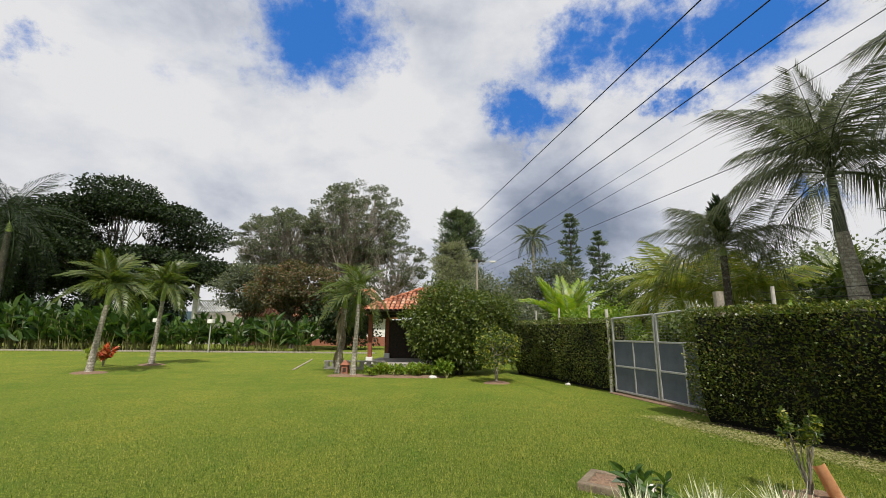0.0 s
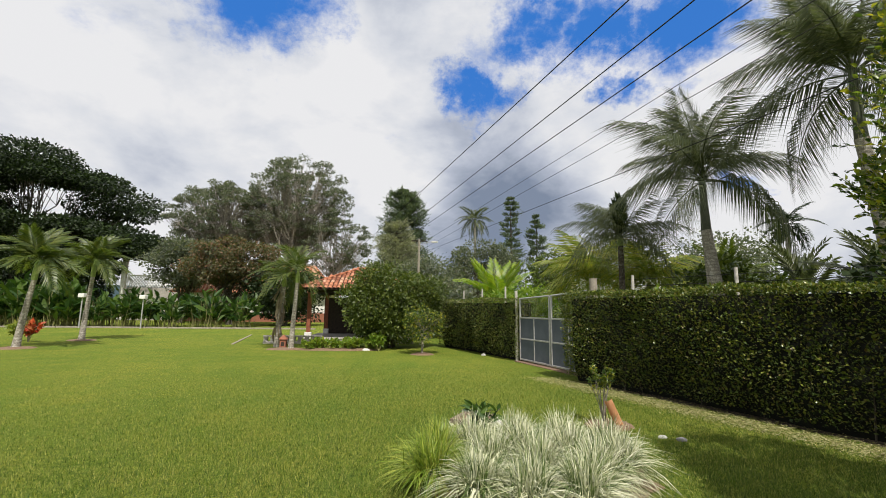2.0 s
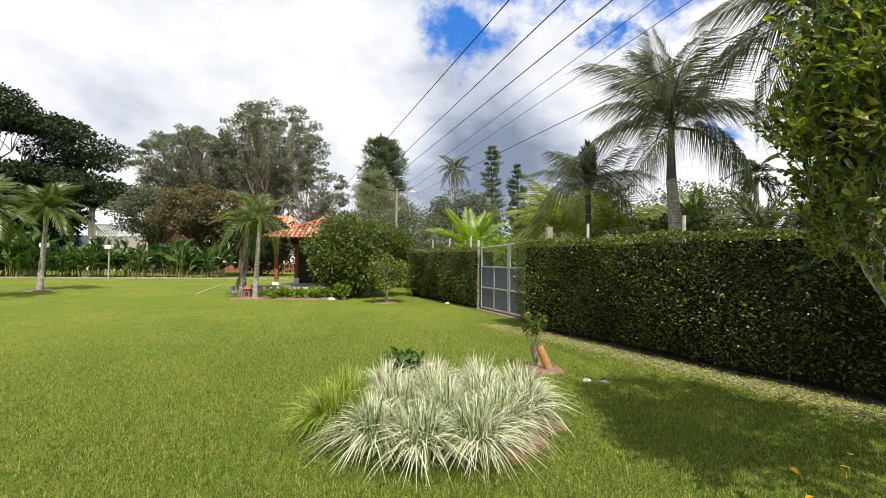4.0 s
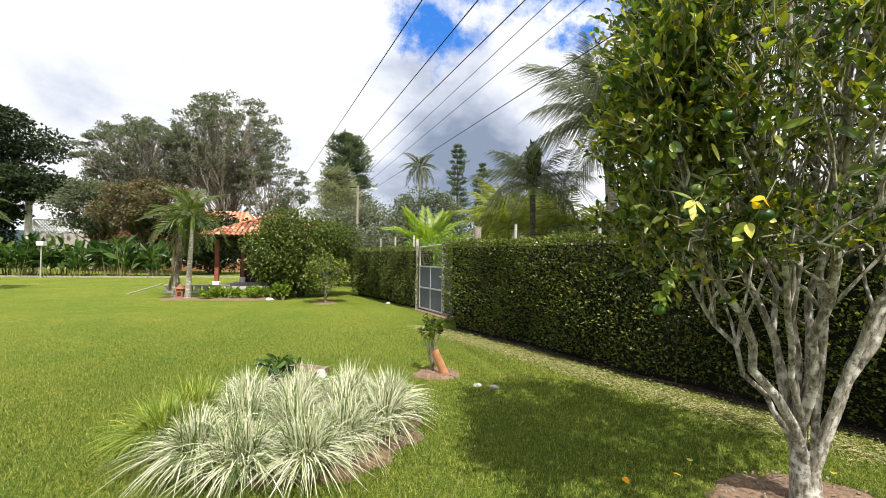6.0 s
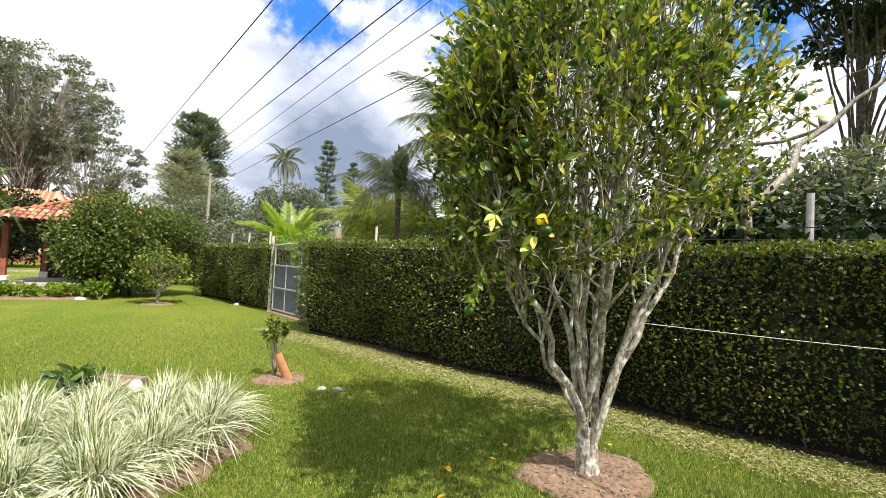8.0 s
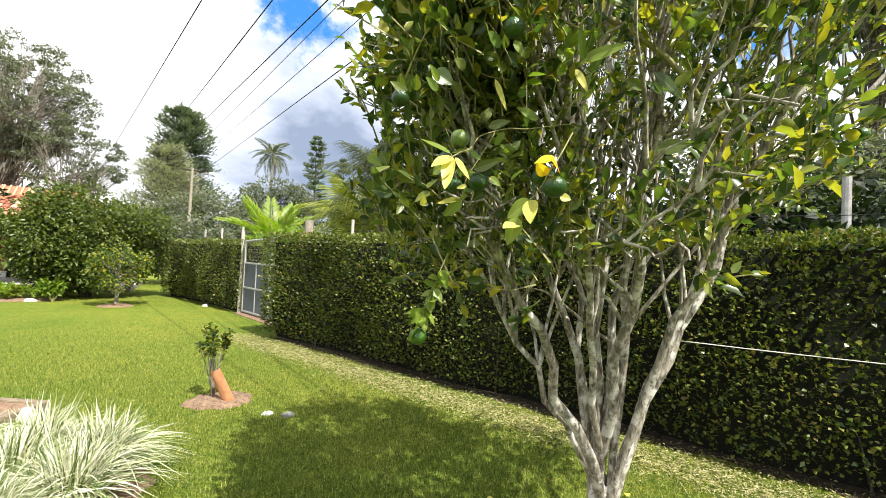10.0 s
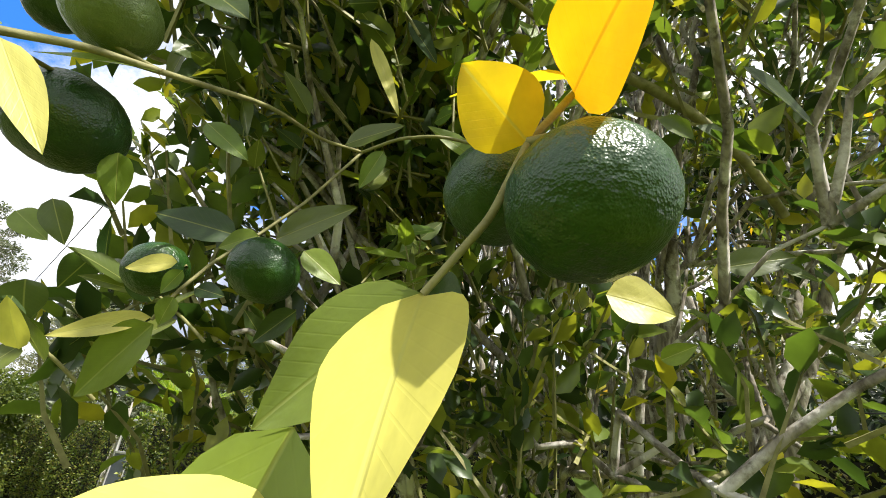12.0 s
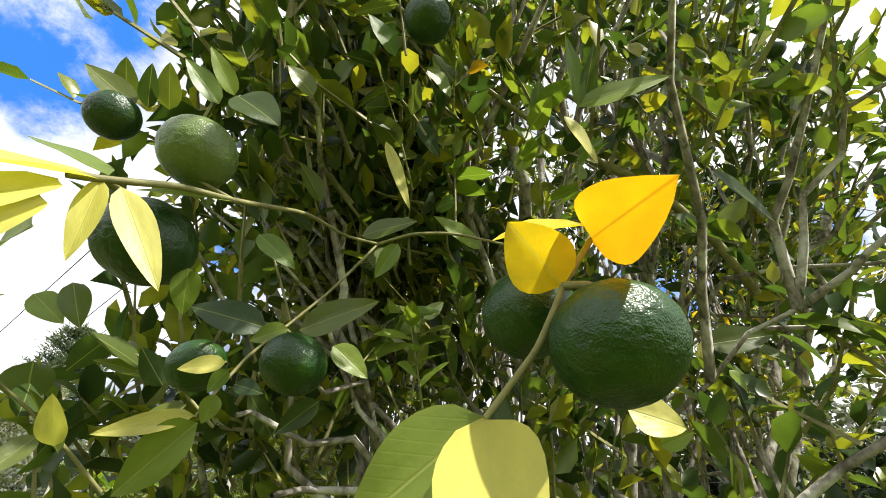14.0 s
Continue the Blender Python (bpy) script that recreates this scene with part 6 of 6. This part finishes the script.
leaf((5.7133, 0.0312, 2.1842), (5.7662, 0.0357, 2.1019), 0.0170, "citrus_pale")
leaf((5.7432, -0.2133, 1.8185), (5.7620, -0.2315, 1.8120), 0.0200, "citrus_pale")
leaf((5.9787, -0.1139, 1.8462), (5.9836, -0.1444, 1.8559), 0.0170, "citrus_young")
leaf((5.8663, -0.1535, 2.2076), (5.9277, -0.2481, 2.2345), 0.0320, "citrus_young")
leaf((5.8690, -0.1557, 2.2077), (5.8142, -0.1878, 2.2667), 0.0300, "citrus_young")
leaf((5.8793, -0.1534, 2.2136), (5.8501, -0.2024, 2.2686), 0.0220, "citrus_near")
leaf((5.8467, -0.1465, 2.1815), (5.8903, -0.1565, 2.1270), 0.0220, "citrus_pale")
leaf((6.0937, -0.2124, 2.2132), (6.1775, -0.2483, 2.1472), 0.0340, "citrus_near")
leaf((5.4711, 0.0929, 2.0997), (5.4186, 0.0937, 2.1237), 0.0260, "citrus_near")
leaf((5.5333, 0.0389, 2.1063), (5.4915, 0.0297, 2.1324), 0.0220, "citrus_young")
leaf((5.4794, 0.0951, 2.1074), (5.4665, 0.0626, 2.1339), 0.0180, "citrus_near")
leaf((5.4956, 0.0912, 2.1151), (5.4781, 0.0595, 2.1443), 0.0220, "citrus_near")
leaf((5.4608, 0.1181, 2.1152), (5.4420, 0.0854, 2.1467), 0.0240, "citrus_near")
leaf((5.5413, 0.0506, 2.1390), (5.5031, 0.0332, 2.1696), 0.0200, "citrus_young")
leaf((5.6676, -0.0482, 2.2288), (5.6215, -0.0586, 2.2559), 0.0300, "citrus_young")
leaf((5.6120, 0.0322, 2.1855), (5.5741, 0.0243, 2.2022), 0.0300, "citrus_near")
leaf((5.7191, -0.0432, 2.2655), (5.7496, -0.0553, 2.2227), 0.0240, "citrus_young")
leaf((6.3160, -0.2170, 2.0177), (6.2850, -0.2503, 2.0524), 0.0220, "citrus_young")
leaf((6.1695, -0.1328, 1.9630), (6.1796, -0.1442, 1.9378), 0.0180, "citrus_young")
leaf((6.2443, -0.1542, 2.0094), (6.2724, -0.1860, 1.9889), 0.0180, "citrus_near")
leaf((6.4073, -0.3146, 2.5830), (6.3765, -0.3446, 2.5977), 0.0400, "citrus_young")
leaf((6.3482, -0.0577, 2.0703), (6.4054, -0.1475, 2.0830), 0.0500, "citrus_near")
leaf((5.5421, 0.1087, 1.8034), (5.5270, 0.0831, 1.8309), 0.0180, "citrus_pale")
leaf((5.4827, 0.3686, 1.9107), (5.4950, 0.3770, 1.8631), 0.0500, "citrus_near")
leaf((5.4818, 0.3013, 1.9899), (5.5089, 0.2994, 1.9409), 0.0300, "citrus_near")
leaf((5.4514, 0.3364, 1.9765), (5.4916, 0.3091, 1.9452), 0.0300, "citrus_young")
leaf((5.8901, 0.0391, 2.1043), (5.8141, 0.0492, 2.1292), 0.0300, "citrus_young")
leaf((5.7674, 0.3340, 1.8719), (5.7127, 0.3091, 1.9181), 0.0300, "citrus_near")
leaf((5.5433, 0.0895, 2.1808), (5.5918, 0.0581, 2.1469), 0.0500, "citrus_near")

# fruit higher in the crown
for at in ((7.35, -0.55, 2.75), (7.7, -0.2, 2.35), (6.35, -0.65, 2.45), (6.0, -0.35, 2.9), (7.9, 0.1, 2.9), (6.6, -0.7, 3.1)):
    fruit(at, 0.034, (0.06, 0.14, 0.025), (0.3, 0.2))


def shoot(base, end, n, size, mat, seed):
    """A leafy shoot with single leaves."""
    rng = np.random.default_rng(seed)
    b, e = np.array(base), np.array(end)
    V, F = tube(bend(b, e, 0.01, 6) - np.array(TREE), np.linspace(0.002, 0.001, 6), 6)
    fast("twig", V, F, M["twig"], citrus, smooth=True)
    d = (e - b) / np.linalg.norm(e - b)
    for i in range(n):
        p = b + (e - b) * (0.25 + 0.75 * i / max(1, n - 1))
        o = rng.normal(0, 0.8, 3) + d * 0.7
        o /= np.linalg.norm(o)
        L = size * rng.uniform(0.7, 1.15)
        leaf(p, p + o * L, L * rng.uniform(0.42, 0.55), mat, tuple(rng.normal(0, 0.5, 3) + np.array([-0.1, -0.5, 0.7])))


rng = np.random.default_rng(300)
shoot((5.72, 0.26, 1.68), (5.605, 0.22, 1.45), 30, 0.062, "citrus_young", 301)
for i in range(34):
    # shoots that reach toward the open side, round the fruit
    a = rng.uniform(0, 1)
    c = np.array([5.75 - 0.35 * a, -0.35 + 0.45 * a, 0]) + np.array([rng.uniform(-0.08, 0.25), rng.uniform(-0.08, 0.25), rng.uniform(1.78, 2.5)]) + np.array([0.12, 0.16, 0.0])
    e = c + np.array([rng.normal(-0.05, 0.08), rng.normal(-0.05, 0.08), rng.uniform(0.05, 0.2)])
    if clear_of_stand(np.stack([c, e]), 0.5).all():
        shoot(c, e, 8, 0.06, "citrus_near" if i % 3 else "citrus_young", 310 + i)
washing_line = thing("washing_line", (7.3, 0.45, 0), "thin pale line tied from the citrus tree across the hedge", "line")
V, F = tube(bend((0, 0, 1.28), (6.0, -4.6, 1.25), -0.1, 20), (0.0026,) * 20, 5)
fast("cord", V, F, M["line"], washing_line)

# ---------------------------------------------------------------- grass blades near the walk, and litter along the hedge
rng = np.random.default_rng(400)
N = 1050000
X, Y = 4.0 + rng.uniform(-1, 1, N) * (3.0 + 9.0 * rng.uniform(0, 1, N)), np.where(rng.uniform(0, 1, N) < 0.33, -0.2 - 3.5 * rng.uniform(0, 1, N) ** 1.7, -0.2 + 12.0 * rng.uniform(0, 1, N) ** 1.7)
keep = (X < 9.3 + 0.45 * rng.uniform(0, 1, N) ** 2 - 0.4 * Y) & (((X - 3.72) / 1.15) ** 2 + ((Y - 2.58) / 0.9) ** 2 > rng.uniform(0.75, 1.1, N)) & (((X - 7.17) / 0.56) ** 2 + ((Y - 0.76) / 0.45) ** 2 > rng.uniform(0.55, 1.15, N)) & (((X - 5.31) / 0.34) ** 2 + ((Y - 4.36) / 0.26) ** 2 > 1)
keep &= rng.uniform(0, 1, N) < np.clip(1.3 - np.abs(Y) / np.where(Y > 0, 9.0, 2.9), 0, 1)
X, Y = X[keep], Y[keep]
n = len(X)
P = np.stack([X, Y, np.zeros(n)], 1)
a = rng.uniform(0, 6.28, n)
lean = rng.uniform(0.3, 1.3, n)
L = rng.uniform(0.025, 0.06, n)
out = np.stack([np.cos(a) * lean, np.sin(a) * lean, np.ones(n)], 1)
out /= np.linalg.norm(out, axis=1)[:, None]
side = np.stack([-np.sin(a), np.cos(a), np.zeros(n)], 1) * rng.uniform(0.0015, 0.003, n)[:, None]
V = np.stack([P - side, P + side, P + out * L[:, None]], 1).reshape(-1, 3)
F = np.arange(3 * n).reshape(-1, 3)
tagged(fast("grass", V, F, M["blade"]), "short mown grass blades", "grass", kind="stuff")

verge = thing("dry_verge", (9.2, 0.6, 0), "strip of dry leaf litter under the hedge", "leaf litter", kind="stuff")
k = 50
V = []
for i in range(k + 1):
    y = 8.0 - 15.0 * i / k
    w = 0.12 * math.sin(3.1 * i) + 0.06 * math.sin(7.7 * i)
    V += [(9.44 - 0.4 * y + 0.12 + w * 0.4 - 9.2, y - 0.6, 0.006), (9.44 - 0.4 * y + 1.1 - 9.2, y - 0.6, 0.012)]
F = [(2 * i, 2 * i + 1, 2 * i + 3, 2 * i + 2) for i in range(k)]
# the bed's dark colour paints the shade below the hedge
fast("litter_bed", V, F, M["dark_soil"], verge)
n = 9000
y = rng.uniform(-6, 8, n)
P = np.stack([9.44 - 0.4 * y - 0.12 + rng.normal(0, 0.24, n) - 9.2, y - 0.6, rng.uniform(0.016, 0.034, n)], 1)
V, F = scatter(P, rng.normal(0, 1, (n, 3)) * np.array([1, 1, 0.03]), 0.026, 0.5, rng, (DIAMOND, DIAMOND_T), 0.4, 0.1)
fast("dry_leaves", V, F, M["litter"], verge)

n = 26000
y = rng.uniform(-6.5, 8.5, n)
P = np.stack([9.44 - 0.4 * y - 0.42 + rng.normal(0, 0.2, n) - 9.2, y - 0.6, rng.uniform(0.02, 0.045, n)], 1)
V, F = scatter(P, rng.normal(0, 1, (n, 3)) * np.array([1, 1, 0.12]), 0.045, 0.14, rng, (DIAMOND, DIAMOND_T), 0.4, 0.1)
fast("dry_clippings", V, F, M["straw"], verge)

# fallen leaves and chips on the bare soil and the grass
for i in range(9):
    a, r = rng.uniform(0, 6.28), rng.uniform(0.3, 1.3)
    x, y = 6.9 + r * math.cos(a), 0.75 + r * math.sin(a) * 0.8
    kind = ("citrus_orange", "citrus_yellow", "citrus_pale")[i % 3]
    o = new("fallen_leaf", leaf_kinds[kind].data)
    o.matrix_basis = pose(x, y, 0.035, rng.uniform(-15, 15), rng.uniform(-20, 20), rng.uniform(0, 360)) @ Matrix.Diagonal((0.05, 0.065, 0.05, 1))
    tagged(o, "fallen yellow citrus leaf lying under the tree", "leaf", "fallen leaves")
for cx, cy, rx, ry, n in ((7.17, 0.76, 0.55, 0.45, 420), (3.72, 2.55, 1.1, 0.85, 500), (5.31, 4.36, 0.32, 0.25, 120)):
    a, r = rng.uniform(0, 6.28, n), np.sqrt(rng.uniform(0, 1, n))
    P = np.stack([r * rx * np.cos(a), r * ry * np.sin(a), 0.028 + 0.03 * (1 - r ** 2) + rng.uniform(0, 0.012, n)], 1)
    V, F = scatter(P, rng.normal(0, 1, (n, 3)) * np.array([1, 1, 0.15]), 0.035, 0.4, rng, (DIAMOND, DIAMOND_T), 0.5, 0.1)
    ob = fast("bark_chips", V, F, M["dead"])
    ob.location = (cx, cy, 0)
    tagged(ob, "dry brown chips and leaf scraps on the soil", "litter", kind="stuff")
